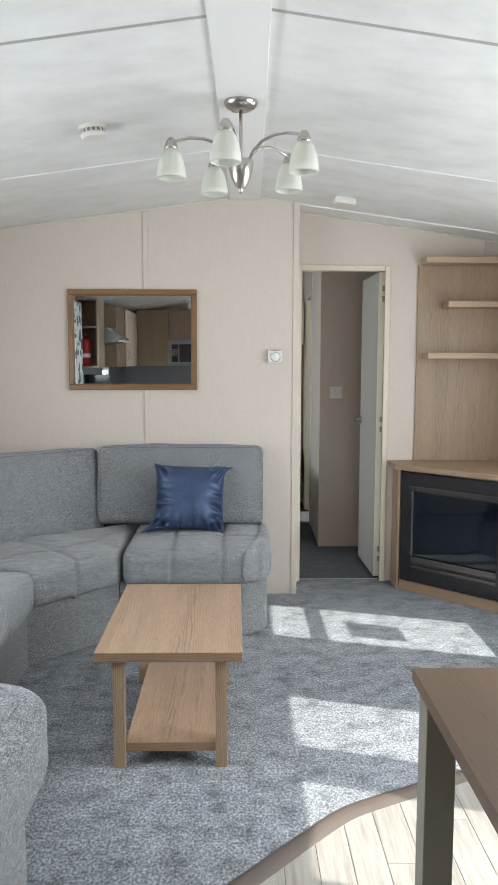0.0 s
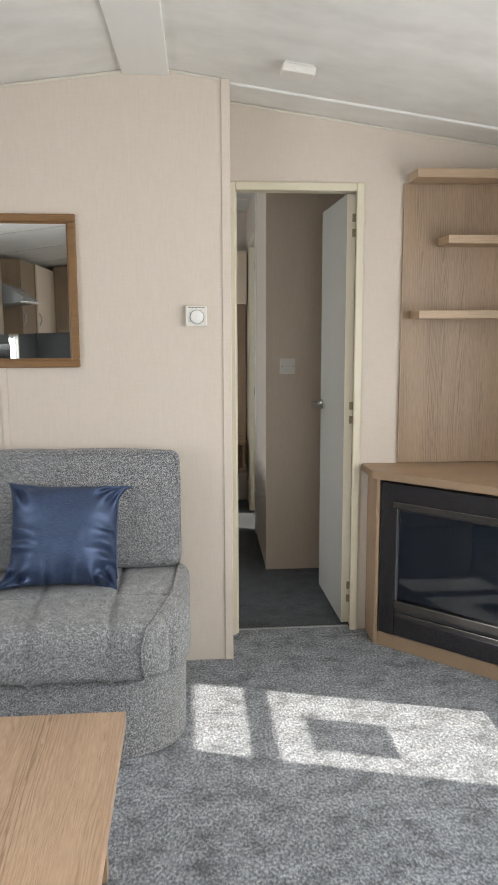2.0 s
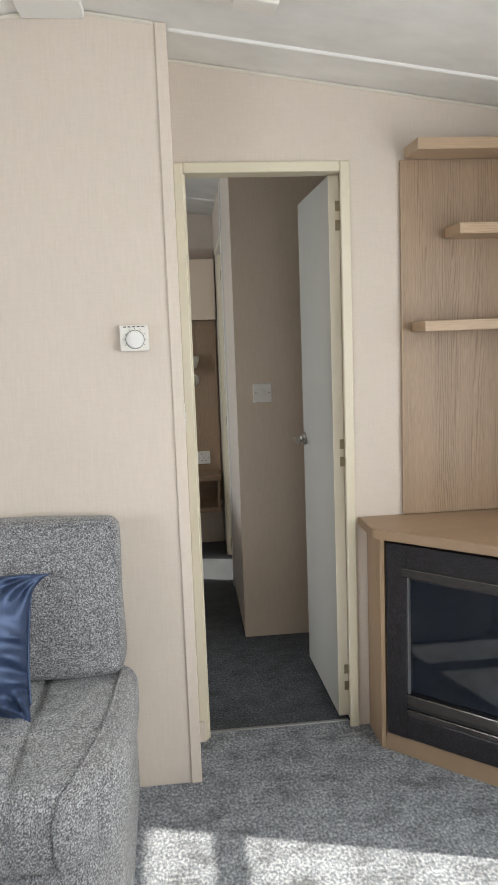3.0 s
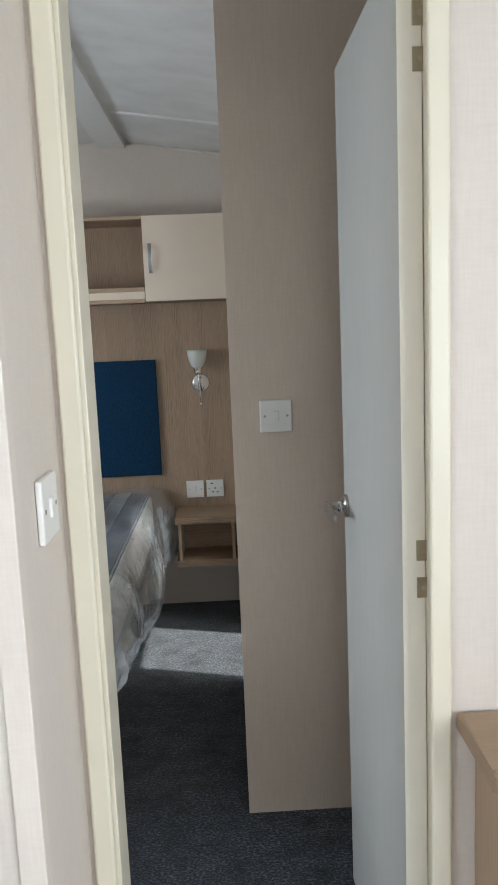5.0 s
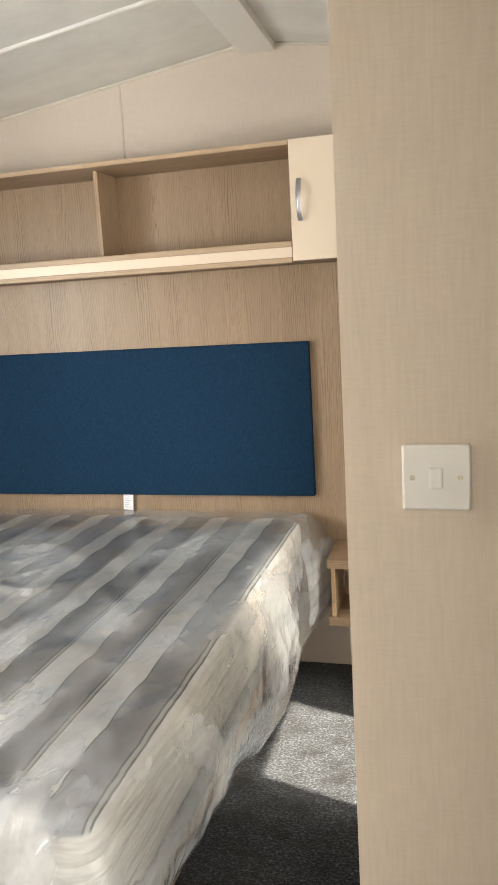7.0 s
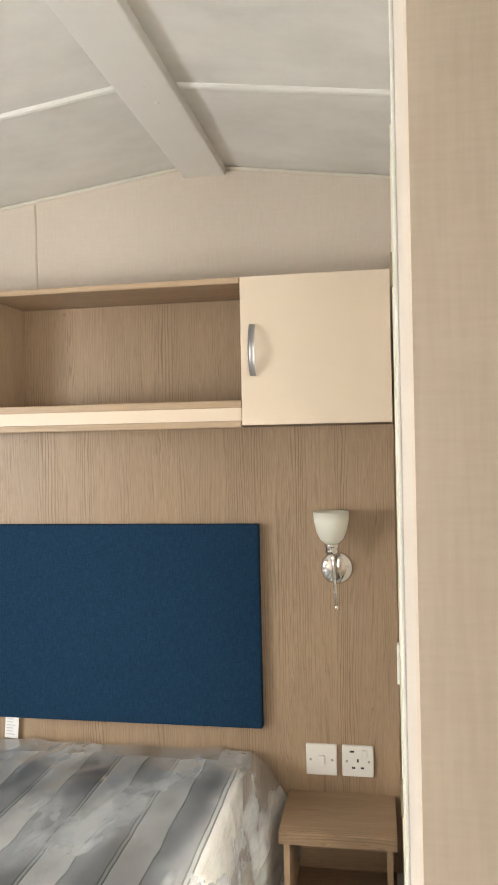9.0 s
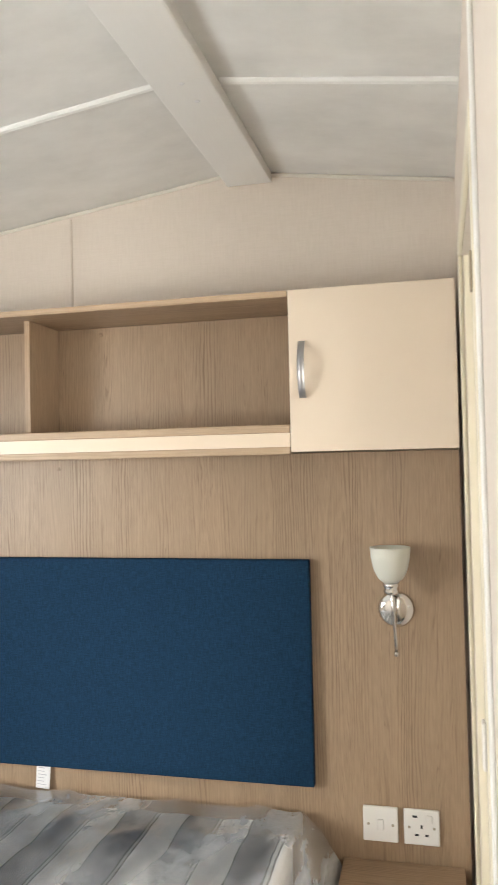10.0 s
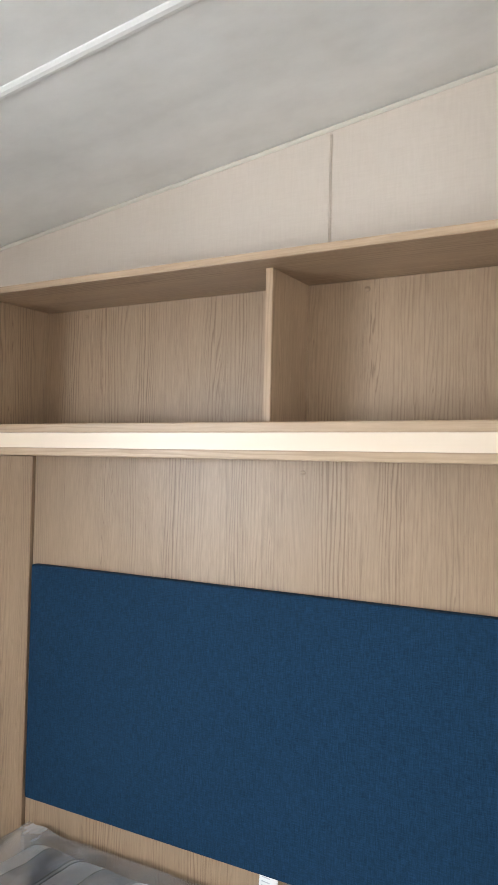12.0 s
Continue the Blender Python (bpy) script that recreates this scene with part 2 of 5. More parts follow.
def tweed():
    m, t, b = shader("grey_tweed", (0.2, 0.2, 0.2), 0.92)
    a = noise_of(t, 620, 2, coords(t, (1, 1, 0.5)), 0.7)
    d = noise_of(t, 620, 2, coords(t, (0.5, 0.5, 1.1)), 0.7)
    v = maths(t, "ADD", maths(t, "MULTIPLY", a, 0.5), maths(t, "MULTIPLY", d, 0.5))
    coarse = maths(t, "ADD", maths(t, "MULTIPLY", noise_of(t, 350, 2, coords(t, (1, 1, 0.55)), 0.7), 0.5), maths(t, "MULTIPLY", noise_of(t, 350, 2, coords(t, (0.55, 0.55, 1.1), (0.1, 0.1, 0.2)), 0.7), 0.5))
    v = maths(t, "ADD", maths(t, "MULTIPLY", v, 0.5), maths(t, "MULTIPLY", coarse, 0.5))
    c = ramp(t, v, [(0.43, (0.024, 0.025, 0.029)), (0.495, (0.155, 0.158, 0.167)), (0.57, (0.55, 0.555, 0.565))])
    slub = ramp(t, noise_of(t, 60, 2, coords(t, (0.5, 0.5, 2.0))), [(0.4, (0.85, 0.85, 0.85)), (0.6, (1.1, 1.1, 1.1))])
    c = mixed(t, 1.0, c, slub, "MULTIPLY")
    t.links.new(c, b.inputs["Base Color"])
    b.inputs["Sheen Weight"].default_value = 0.2
    bumped(t, b, v, 0.6, 0.003)
    return m


def satin():
    m, t, b = shader("navy_satin", (0.05, 0.08, 0.16), 0.46, 0.5)
    b.inputs["Specular IOR Level"].default_value = 0.6
    thread = noise_of(t, 500, 2, coords(t, (0.12, 1, 1)))
    c = ramp(t, thread, [(0.4, (0.045, 0.07, 0.14)), (0.6, (0.065, 0.10, 0.19))])
    t.links.new(c, b.inputs["Base Color"])
    fold = noise_of(t, 9, 2, coords(t, (1, 1, 2.0), (0.2, 0.6, 0.2)))
    bumped(t, b, maths(t, "ADD", fold, maths(t, "MULTIPLY", thread, 0.03)), 0.15, 0.02)
    return m


def blue_weave():
    m, t, b = shader("navy_headboard_cloth", (0.010, 0.042, 0.095), 0.85)
    up = noise_of(t, 420, 2, coords(t, (1.6, 1.6, 0.12)), 0.6)
    over = noise_of(t, 420, 2, coords(t, (0.12, 0.12, 1.6)), 0.6)
    v = maths(t, "ADD", maths(t, "MULTIPLY", up, 0.55), maths(t, "MULTIPLY", over, 0.45))
    c = ramp(t, v, [(0.38, (0.0033, 0.020, 0.047)), (0.5, (0.0053, 0.030, 0.069)), (0.64, (0.0098, 0.046, 0.098))])
    t.links.new(c, b.inputs["Base Color"])
    b.inputs["Specular IOR Level"].default_value = 0.2
    bumped(t, b, v, 0.5, 0.002)
    return m


def leaf_print():
    """Pale curtain cloth with scattered dark leaf shapes."""
    m, t, b = shader("leaf_print_cloth", (0.6, 0.62, 0.63), 0.85)
    spots = noise_of(t, 13, 2, coords(t, (1, 1, 0.7)), 0.5)
    c = ramp(t, spots, [(0.53, (0.62, 0.64, 0.65)), (0.57, (0.10, 0.12, 0.12))])
    t.links.new(c, b.inputs["Base Color"])
    bumped(t, b, noise_of(t, 200, 2), 0.1, 0.001)
    return m


def striped_ticking(x0, period):
    """White mattress cloth with broad grey bands that run along the bed, thin lines at their sides and soft quilting."""
    m, t, b = shader("striped_ticking", (0.8, 0.8, 0.8), 0.7)
    sep = node(t, "SeparateXYZ")
    t.links.new(node(t, "NewGeometry").outputs["Position"], sep.inputs[0])
    sway = maths(t, "MULTIPLY", maths(t, "SUBTRACT", noise_of(t, 16, 2, coords(t, (0.5, 1, 1))), 0.5), 0.006)
    u = maths(t, "FRACT", maths(t, "DIVIDE", maths(t, "SUBTRACT", maths(t, "ADD", sep.outputs[0], sway), x0), period))
    white, grey, line = (0.90, 0.90, 0.90), (0.27, 0.275, 0.295), (0.07, 0.075, 0.09)
    band = ramp(t, u, [(0.0, white), (0.44, white), (0.445, line), (0.462, line), (0.467, grey), (0.90, grey), (0.905, line), (0.92, line), (0.925, (0.5, 0.5, 0.51)), (0.955, (0.5, 0.5, 0.51)), (0.96, line), (0.975, line), (0.98, white)])
    c = mixed(t, maths(t, "MULTIPLY", noise_of(t, 160, 3), 0.15), band, (0.6, 0.6, 0.6))
    border = ramp(t, sep.outputs[2], [(0.585, (1, 1, 1)), (0.588, (0, 0, 0))])
    c = mixed(t, border, c, (0.83, 0.81, 0.76))
    t.links.new(c, b.inputs["Base Color"])
    bumped(t, b, noise_of(t, 13, 2), 0.4, 0.04)
    return m


def clear_wrap():
    """Polythene: mostly clear on top, with whitish patches that also paint in window sheen, milky where it hangs
    doubled, with long soft folds and a few sharp creases.
    """
    m, t, b = shader("polythene_wrap", (0.94, 0.97, 1.0), 0.16)
    out = t.nodes["Material Output"]
    clear = node(t, "BsdfTransparent")
    mix = node(t, "MixShader")
    place = coords(t, (1, 0.45, 1), (0, 0, 0.6))
    fold = noise_of(t, 6.5, 4, place, 0.55)
    sharp = maths(t, "ABSOLUTE", maths(t, "SUBTRACT", noise_of(t, 8, 3, coords(t, (1, 0.35, 0.6), (0.2, 0, 0.9)), 0.55), 0.5))
    ridge = ramp(t, sharp, [(0.0, (1, 1, 1)), (0.018, (0.3, 0.3, 0.3)), (0.06, (0, 0, 0))])
    crumple = maths(t, "ABSOLUTE", maths(t, "SUBTRACT", noise_of(t, 24, 3, coords(t, (1, 0.6, 0.8), (0.4, 0.3, 0.2)), 0.55), 0.5))
    sep = node(t, "SeparateXYZ")
    t.links.new(node(t, "NewGeometry").outputs["Position"], sep.inputs[0])
    hang = ramp(t, sep.outputs[2], [(0.48, (0.28, 0.28, 0.28)), (0.61, (0, 0, 0))])
    # Cloudiness of the film; on top its pale folds also stand for sheen
    milk_sheen = maths(t, "ADD", ramp(t, fold, [(0.42, (0.09, 0.09, 0.09)), (0.62, (0.38, 0.38, 0.38))]), maths(t, "ADD", hang, maths(t, "MULTIPLY", ridge, 0.03)))
    t.links.new(milk_sheen, mix.inputs[0])
    t.links.new(clear.outputs[0], mix.inputs[1])
    t.links.new(b.outputs[0], mix.inputs[2])
    sheen = node(t, "BsdfGlossy", Roughness=0.1)
    sheen.inputs["Color"].default_value = (0.93, 0.96, 1.0, 1)
    over = node(t, "MixShader")
    facing = node(t, "Fresnel", IOR=1.5)
    t.links.new(facing.outputs[0], over.inputs[0])
    t.links.new(mix.outputs[0], over.inputs[1])
    t.links.new(sheen.outputs[0], over.inputs[2])
    t.links.new(over.outputs[0], out.inputs["Surface"])
    v = maths(t, "ADD", fold, maths(t, "ADD", maths(t, "MULTIPLY", ridge, 0.11), maths(t, "ADD", maths(t, "MULTIPLY", noise_of(t, 22, 3, place, 0.5), 0.16), maths(t, "MULTIPLY", crumple, 0.45))))
    bumped(t, b, v, 0.42, 0.025)
    relief = b.inputs["Normal"].links[0].from_socket
    t.links.new(relief, sheen.inputs["Normal"])
    t.links.new(relief, facing.inputs["Normal"])
    return m


def plank_print():
    m, t, b = shader("pale_oak_vinyl", (0.5, 0.47, 0.43), 0.4)
    info = t.nodes.new("ShaderNodeObjectInfo")
    shift = node(t, "CombineXYZ")
    t.links.new(maths(t, "MULTIPLY", info.outputs["Random"], 17.0), shift.inputs[0])
    add = node(t, "VectorMath")
    t.links.new(coords(t, (1, 0.07, 1)), add.inputs[0])
    t.links.new(shift.outputs[0], add.inputs[1])
    g = noise_of(t, 70, 4, add.outputs[0], 0.65)
    c = ramp(t, g, [(0.3, (0.22, 0.20, 0.18)), (0.5, (0.34, 0.32, 0.29)), (0.75, (0.43, 0.41, 0.38))])
    c = mixed(t, maths(t, "MULTIPLY", info.outputs["Random"], 0.35), c, (0.27, 0.25, 0.23))
    t.links.new(c, b.inputs["Base Color"])
    bumped(t, b, g, 0.1, 0.001)
    return m


carpet = carpet_pile("blue_grey_carpet", (0.088, 0.097, 0.115), (0.205, 0.223, 0.250), (0.42, 0.432, 0.445), (1.652, 4.521), 0.75)
# Darker mix of the pile: the hall's and bedroom's shade is in its colour
charcoal = carpet_pile("charcoal_shade_carpet", (0.006, 0.008, 0.011), (0.023, 0.028, 0.035), (0.115, 0.129, 0.146), None, 0.6, 1.45)
tweed_cloth, satin_cloth, headboard_cloth = tweed(), satin(), blue_weave()
ticking, wrap, planks = striped_ticking(-0.4124, 0.166), clear_wrap(), plank_print()
grass_mat = plain("grass", (0.06, 0.09, 0.03), 0.9, 0, 0.5, 3)
curtain_cloth = leaf_print()
faint_print = plain("faint_print", (0.5, 0.5, 0.53), 0.7)
coal_grey = plain("pale_coals", (0.22, 0.22, 0.23), 0.8, 0, 0.6, 60)


# ---- mesh helpers ----
def part(name, bm, material, parent=None, label="", smooth=False):
    me = bpy.data.meshes.new(name)
    if smooth:
        for f in bm.faces:
            f.smooth = True
    bmesh.ops.recalc_face_normals(bm, faces=bm.faces)
    bm.to_mesh(me)
    bm.free()
    me.materials.append(material)
    ob = new(name, me)
    ob.parent = parent
    return tagged(ob, label)


def thing(name, at, label, category, group="", kind=""):
    ob = new(name)
    ob.location = at
    bpy.context.view_layer.update()
    return tagged(ob, label, category, group, kind)


def local(ob, bm):
    """Shift a mesh given in world places into the frame of its thing."""
    m = Matrix.Identity(4)
    while ob is not None:
        m = ob.matrix_basis @ m
        ob = ob.parent
    bmesh.ops.transform(bm, matrix=m.inverted(), verts=bm.verts)
    return bm


def box_into(bm, x0, x1, y0, y1, z0, z1, bevel=0.0, segments=2):
    made = bmesh.ops.create_cube(bm, size=1.0, matrix=Matrix.Translation(((x0 + x1) / 2, (y0 + y1) / 2, (z0 + z1) / 2)) @ Matrix.Diagonal((x1 - x0, y1 - y0, z1 - z0, 1)))
    if bevel > 0:
        edges = list({e for v in made["verts"] for e in v.link_edges})
        bmesh.ops.bevel(bm, geom=edges, offset=bevel, segments=segments, affect="EDGES", profile=0.5)
    return bm


def box(x0, x1, y0, y1, z0, z1, bevel=0.0, segments=2):
    return box_into(bmesh.new(), x0, x1, y0, y1, z0, z1, bevel, segments)


def prism_into(bm, outline, z0, z1, bevel=0.0):
    """An upright block on a plan outline."""
    low = [bm.verts.new((x, y, z0)) for x, y in outline]
    high = [bm.verts.new((x, y, z1)) for x, y in outline]
    faces = [bm.faces.new(low[::-1]), bm.faces.new(high)]
    for i in range(len(low)):
        j = (i + 1) % len(low)
        faces.append(bm.faces.new((low[i], low[j], high[j], high[i])))
    if bevel > 0:
        edges = [e for e in {e for f in faces[:2] for e in f.edges}]
        bmesh.ops.bevel(bm, geom=edges, offset=bevel, segments=2, affect="EDGES", profile=0.5)
    return bm


def lathe(profile, centre, segments=28, axis="z", turn=None):
    """A solid of revolution; the profile holds radius and height."""
    bm = bmesh.new()
    rings = []
    for r, h in profile:
        rings.append([bm.verts.new((r * math.cos(a), r * math.sin(a), h)) for a in (2 * math.pi * i / segments for i in range(segments))])
    for low, high in zip(rings, rings[1:]):
        for i in range(segments):
            j = (i + 1) % segments
            bm.faces.new((low[i], low[j], high[j], high[i]))
    if profile[0][0] > 1e-5:
        bm.faces.new(rings[0][::-1])
    if profile[-1][0] > 1e-5:
        bm.faces.new(rings[-1])
    bmesh.ops.remove_doubles(bm, verts=bm.verts, dist=1e-6)
    m = Matrix.Identity(4)
    if axis == "y":
        m = Matrix.Rotation(radians(90), 4, "X")
    elif axis == "x":
        m = Matrix.Rotation(radians(90), 4, "Y")
    bmesh.ops.transform(bm, matrix=Matrix.Translation(centre) @ (turn or Matrix.Identity(4)) @ m, verts=bm.verts)
    return bm


def tube(points, radius, sides=10, flat=1.0):
    """A bent rod along points."""
    bm = bmesh.new()
    pts = [Vector(p) for p in points]
    rings = []
    for i, p in enumerate(pts):
        d = (pts[min(i + 1, len(pts) - 1)] - pts[max(i - 1, 0)]).normalized()
        side = d.cross(Vector((0, 0, 1)))
        if side.length < 1e-3:
            side = Vector((1, 0, 0))
        side.normalize()
        up = side.cross(d).normalized()
        rings.append([bm.verts.new(p + radius * (math.cos(a) * side + flat * math.sin(a) * up)) for a in (2 * math.pi * k / sides for k in range(sides))])
    for low, high in zip(rings, rings[1:]):
        for i in range(sides):
            j = (i + 1) % sides
            bm.faces.new((low[i], low[j], high[j], high[i]))
    bm.faces.new(rings[0][::-1])
    bm.faces.new(rings[-1])
    return bm


def pad_into(bm, corners, z0, z1, r, dome=0.0, n=10, sag=0.0):
    """A soft block on a four-cornered plan with rounded edges and a domed top."""
    c = [Vector((x, y)) for x, y in corners]
    wide = ((c[1] - c[0]).length + (c[2] - c[3]).length) / 2
    deep = ((c[3] - c[0]).length + (c[2] - c[1]).length) / 2
    high = z1 - z0
    half = Vector((wide, deep, high)) / 2

    def steps(h):
        inner = [(-h + r) + (2 * h - 2 * r) * i / n for i in range(n + 1)]
        outer = [r * k for k in (1.0, 0.7, 0.35)]
        return [-h + r - o for o in outer] + inner + [h - r + o for o in reversed(outer)]

    grids = [steps(half[0]), steps(half[1]), steps(half[2])]
    seen = {}

    def vert(p):
        key = tuple(round(v, 5) for v in p)
        if key not in seen:
            q = Vector([max(-h + r, min(h - r, v)) for v, h in zip(p, half)])
            d = Vector(p) - q
            if d.length > 1e-9:
                q = q + d.normalized() * r
            u, v, w = (q[0] / wide + 0.5), (q[1] / deep + 0.5), q[2] / high + 0.5
            bulge = max(0.0, 1 - (2 * u - 1) ** 2) * max(0.0, 1 - (2 * v - 1) ** 2)
            flat = (c[0] * (1 - u) + c[1] * u) * (1 - v) + (c[3] * (1 - u) + c[2] * u) * v
            seen[key] = bm.verts.new((flat.x, flat.y, z0 + w * high + dome * bulge ** 0.7 * max(0.0, w)))
        return seen[key]

    for fixed in range(3):
        a, b = [k for k in range(3) if k != fixed]
        for end in (-half[fixed], half[fixed]):
            for i in range(len(grids[a]) - 1):
                for j in range(len(grids[b]) - 1):
                    quad = []
                    for di, dj in ((0, 0), (1, 0), (1, 1), (0, 1)):
                        p = [0.0, 0.0, 0.0]
                        p[fixed], p[a], p[b] = end, grids[a][i + di], grids[b][j + dj]
                        quad.append(vert(p))
                    if len(set(quad)) == 4:
                        bm.faces.new(quad)
    return bm


def sink(bm, amount, scale, seed=0.0):
    """Uneven a mesh a little, as cloth is."""
    bm.normal_update()
    for v in bm.verts:
        v.co += v.normal * amount * noise.noise(v.co * scale + Vector((seed, seed, seed)))
    return bm


# ---- large structure ----
def slab_wall(name, x0, x1, y0, y1, openings=(), axis="x", z0=0.0, label="", material=None):
    """A wall along x or y up to the roof, with openings (from, to, low, high) that go through it."""
    bm = bmesh.new()
    lo, hi = (x0, x1) if axis == "x" else (y0, y1)
    cuts = sorted({lo, hi, *[v for o in openings for v in o[:2]], *([RIDGE] if axis == "x" and lo < RIDGE < hi else [])})
    for a, b in zip(cuts, cuts[1:]):
        spans, z = [], z0
        for o in sorted((o for o in openings if o[0] <= a + 1e-6 and o[1] >= b - 1e-6), key=lambda o: o[2]):
            spans.append((z, o[2]))
            z = o[3]
        spans.append((z, None))
        for low, high in spans:
            if high is not None and high - low < 1e-4:
                continue
            p = ((a, y0), (b, y0), (b, y1), (a, y1)) if axis == "x" else ((x0, a), (x1, a), (x1, b), (x0, b))
            low_v = [bm.verts.new((x, y, low)) for x, y in p]
            high_v = [bm.verts.new((x, y, roof(x) + 0.01 if high is None else high)) for x, y in p]
            bm.faces.new(low_v[::-1]), bm.faces.new(high_v)
            for i in range(4):
                bm.faces.new((low_v[i], low_v[(i + 1) % 4], high_v[(i + 1) % 4], high_v[i]))
    return tagged(part(name, bm, material or wallboard), label or "cream linen-patterned wallboard", "wall", "", "structure")


WIN_A, WIN_B, WIN_C = (5.005, 5.51, 0.655, 1.932), (3.915, 4.345, 0.655, 1.90), (3.22, 3.715, 0.655, 1.90)
WIN_E, WIN_F, WIN_G, WIN_H = (3.1, 4.7, 0.95, 1.65), (6.65, 7.85, 0.99, 1.73), (7.83, 8.30, 1.0, 1.93), (0.45, 0.92, 0.93, 1.29)
slab_wall("wall_east", RIGHT, RIGHT + 0.07, SOUTH - 0.07, NORTH + 0.07, (WIN_A, WIN_B, WIN_C, WIN_G), "y")
slab_wall("wall_west", LEFT - 0.07, LEFT, SOUTH - 0.07, NORTH + 0.07, (WIN_E, WIN_F, WIN_H), "y")
# Unseen south window, added so the fill light has an opening
WIN_ADDED = (1.08, 2.42, 0.9, 1.9)
slab_wall("wall_south", LEFT, RIGHT, SOUTH - 0.07, SOUTH, (WIN_ADDED,), "x")
slab_wall("wall_north", LEFT, RIGHT, NORTH, NORTH + 0.07, (), "x", label="cream wallboard end wall above the headboard")
slab_wall("wall_mirror", LEFT, 1.23, 6.19, 6.225, (), "x", label="cream linen-patterned partition behind the sofa")
slab_wall("wall_return", 1.195, 1.23, 6.225, 6.45, (), "y", label="narrow cream wall return with a light switch")
slab_wall("wall_door", 1.195, RIGHT, 6.45, 6.485, ((1.268, 1.812, 0.0, 1.94),), "x", label="cream partition with the inner doorway")
slab_wall("wall_hall", 1.493, RIGHT, 7.335, 7.37, (), "x", label="beige linen-patterned wallboard at the end of the hall", material=tan_board)
def askew(ob):
    """The wall beside the bed runs a little askew, as the roof's ridge does."""
    for o in (ob, *ob.children):
        if o.type == "MESH":
            for v in o.data.vertices:
                v.co.x += 0.0197 * (v.co.y - 7.37)
    return ob


ensuite = slab_wall("wall_ensuite", 1.495, 1.53, 7.37, NORTH, ((8.14, 8.74, 0.0, 1.93),), "y", label="pale wallboard beside the bedroom with a doorway")
askew(ensuite)


def ceiling(name, y0, y1):
    bm = bmesh.new()
    for a, b in ((LEFT - 0.07, RIDGE), (RIDGE, RIGHT + 0.07)):
        v = [bm.verts.new((x, y, roof(x) + up)) for up in (0.0, 0.05) for x, y in ((a, y0), (b, y0), (b, y1), (a, y1))]
        for f in ((3, 2, 1, 0), (4, 5, 6, 7), (0, 1, 5, 4), (1, 2, 6, 5), (2, 3, 7, 6), (3, 0, 4, 7)):
            bm.faces.new([v[i] for i in f])
    return tagged(part(name, bm, ceiling_board), "white cloudy-printed sloping ceiling boards", "ceiling", "", "structure")


ceiling("ceiling", SOUTH - 0.07, NORTH + 0.07)


def ridge_board(y0, y1, x0, x1, low, skew=0.0197):
    """A flat board on the ridge; the roof's line runs a little askew to the walls."""
    d = skew * (y1 - y0)
    bm = prism_into(bmesh.new(), [(x0 - d, y0), (x1 - d, y0), (x1, y1), (x0, y1)], low, RIDGE_Z + 0.003, 0.003)
    return tagged(part("ceiling_ridge_trim", bm, white_pvc), "flat white board along the ceiling ridge", "trim", "", "structure")


ridge_board(SOUTH, 6.188, 0.842, 1.013, 2.281)
far_ridge = ridge_board(6.49, NORTH, 0.927, 1.051, 2.272, 0.012)
for x, y in ((0.985, 8.547), (0.993, 8.625), (0.975, 7.36), (0.983, 7.44)):
    part("screw_cap", lathe([(0.0, -0.002), (0.0055, -0.001), (0.006, 0.001)], (x, y, 2.272), 12), tag_white, far_ridge)


def rib(y, x0, x1, wide=0.03, deep=0.011, material=None):
    """A half-round seam strip across one slope of the ceiling."""
    bm = bmesh.new()
    n, rings = 6, []
    for x in (x0, x1):
        rings.append([bm.verts.new((x, y + wide / 2 * math.cos(math.pi * k / n), roof(x) + 0.003 - deep * math.sin(math.pi * k / n))) for k in range(n + 1)])
    for k in range(n):
        bm.faces.new((rings[0][k], rings[0][k + 1], rings[1][k + 1], rings[1][k]))
    bm.faces.new((rings[0][0], rings[1][0], rings[1][-1], rings[0][-1]))
    for r in rings:
        bm.faces.new(r)
    return tagged(part("ceiling_seam_trim", bm, material or white_pvc), "white rounded seam strip across the ceiling", "trim", "seam strips of the ceiling", "structure")


# The grey strips carry their shade as colour; the last one is plain board
for y, paint in ((0.3, seam_shade), (1.5, seam_shade), (2.7, seam_shade), (3.95, seam_shade), (5.22, ceiling_board)):
    rib(y, LEFT, 0.84 - 0.0197 * (6.19 - y), 0.016, 0.007, paint), rib(y, 1.012 - 0.0197 * (6.19 - y), RIGHT, 0.016, 0.007, paint)
rib(6.225, 1.24, RIGHT, 0.018)
for y in (7.42, 8.605):
    rib(y, LEFT, 0.925)
    rib(y, 1.05, RIGHT if y < 8 else 1.518)


def coving(y, x0, x1, z_off=0.0):
    bm = bmesh.new()
    v = []
    for x in (x0, x1):
        z = roof(x) - 0.002
        v.append([bm.verts.new(p) for p in ((x, y, z), (x, y - 0.007, z), (x, y - 0.007, z - 0.004), (x, y - 0.003, z - 0.008), (x, y, z - 0.008))])
    for k in range(5):
        bm.faces.new((v[0][k], v[0][(k + 1) % 5], v[1][(k + 1) % 5], v[1][k]))
    bm.faces.new(v[0]), bm.faces.new(v[1])
    return tagged(part("ceiling_edge_trim", bm, coving_paint), "thin cream trim where wall meets ceiling", "trim", "edge trims", "structure")


for y, spans in ((6.19, ((LEFT, 0.842), (1.012, 1.2))), (6.45, ((1.23, RIGHT),)), (NORTH, ((LEFT, 0.925), (1.05, 1.525)))):
    for a, b in spans:
        coving(y, a, b)


def batten(name, x, y, wide, z0, z1, deep=0.007, material=None, label="cream cover strip over a wallboard joint"):
    return tagged(part(name, box(x - wide / 2, x + wide / 2, y - deep, y, z0, z1, 0.0025), material or wall_trim), label, "trim", "joint strips", "structure")


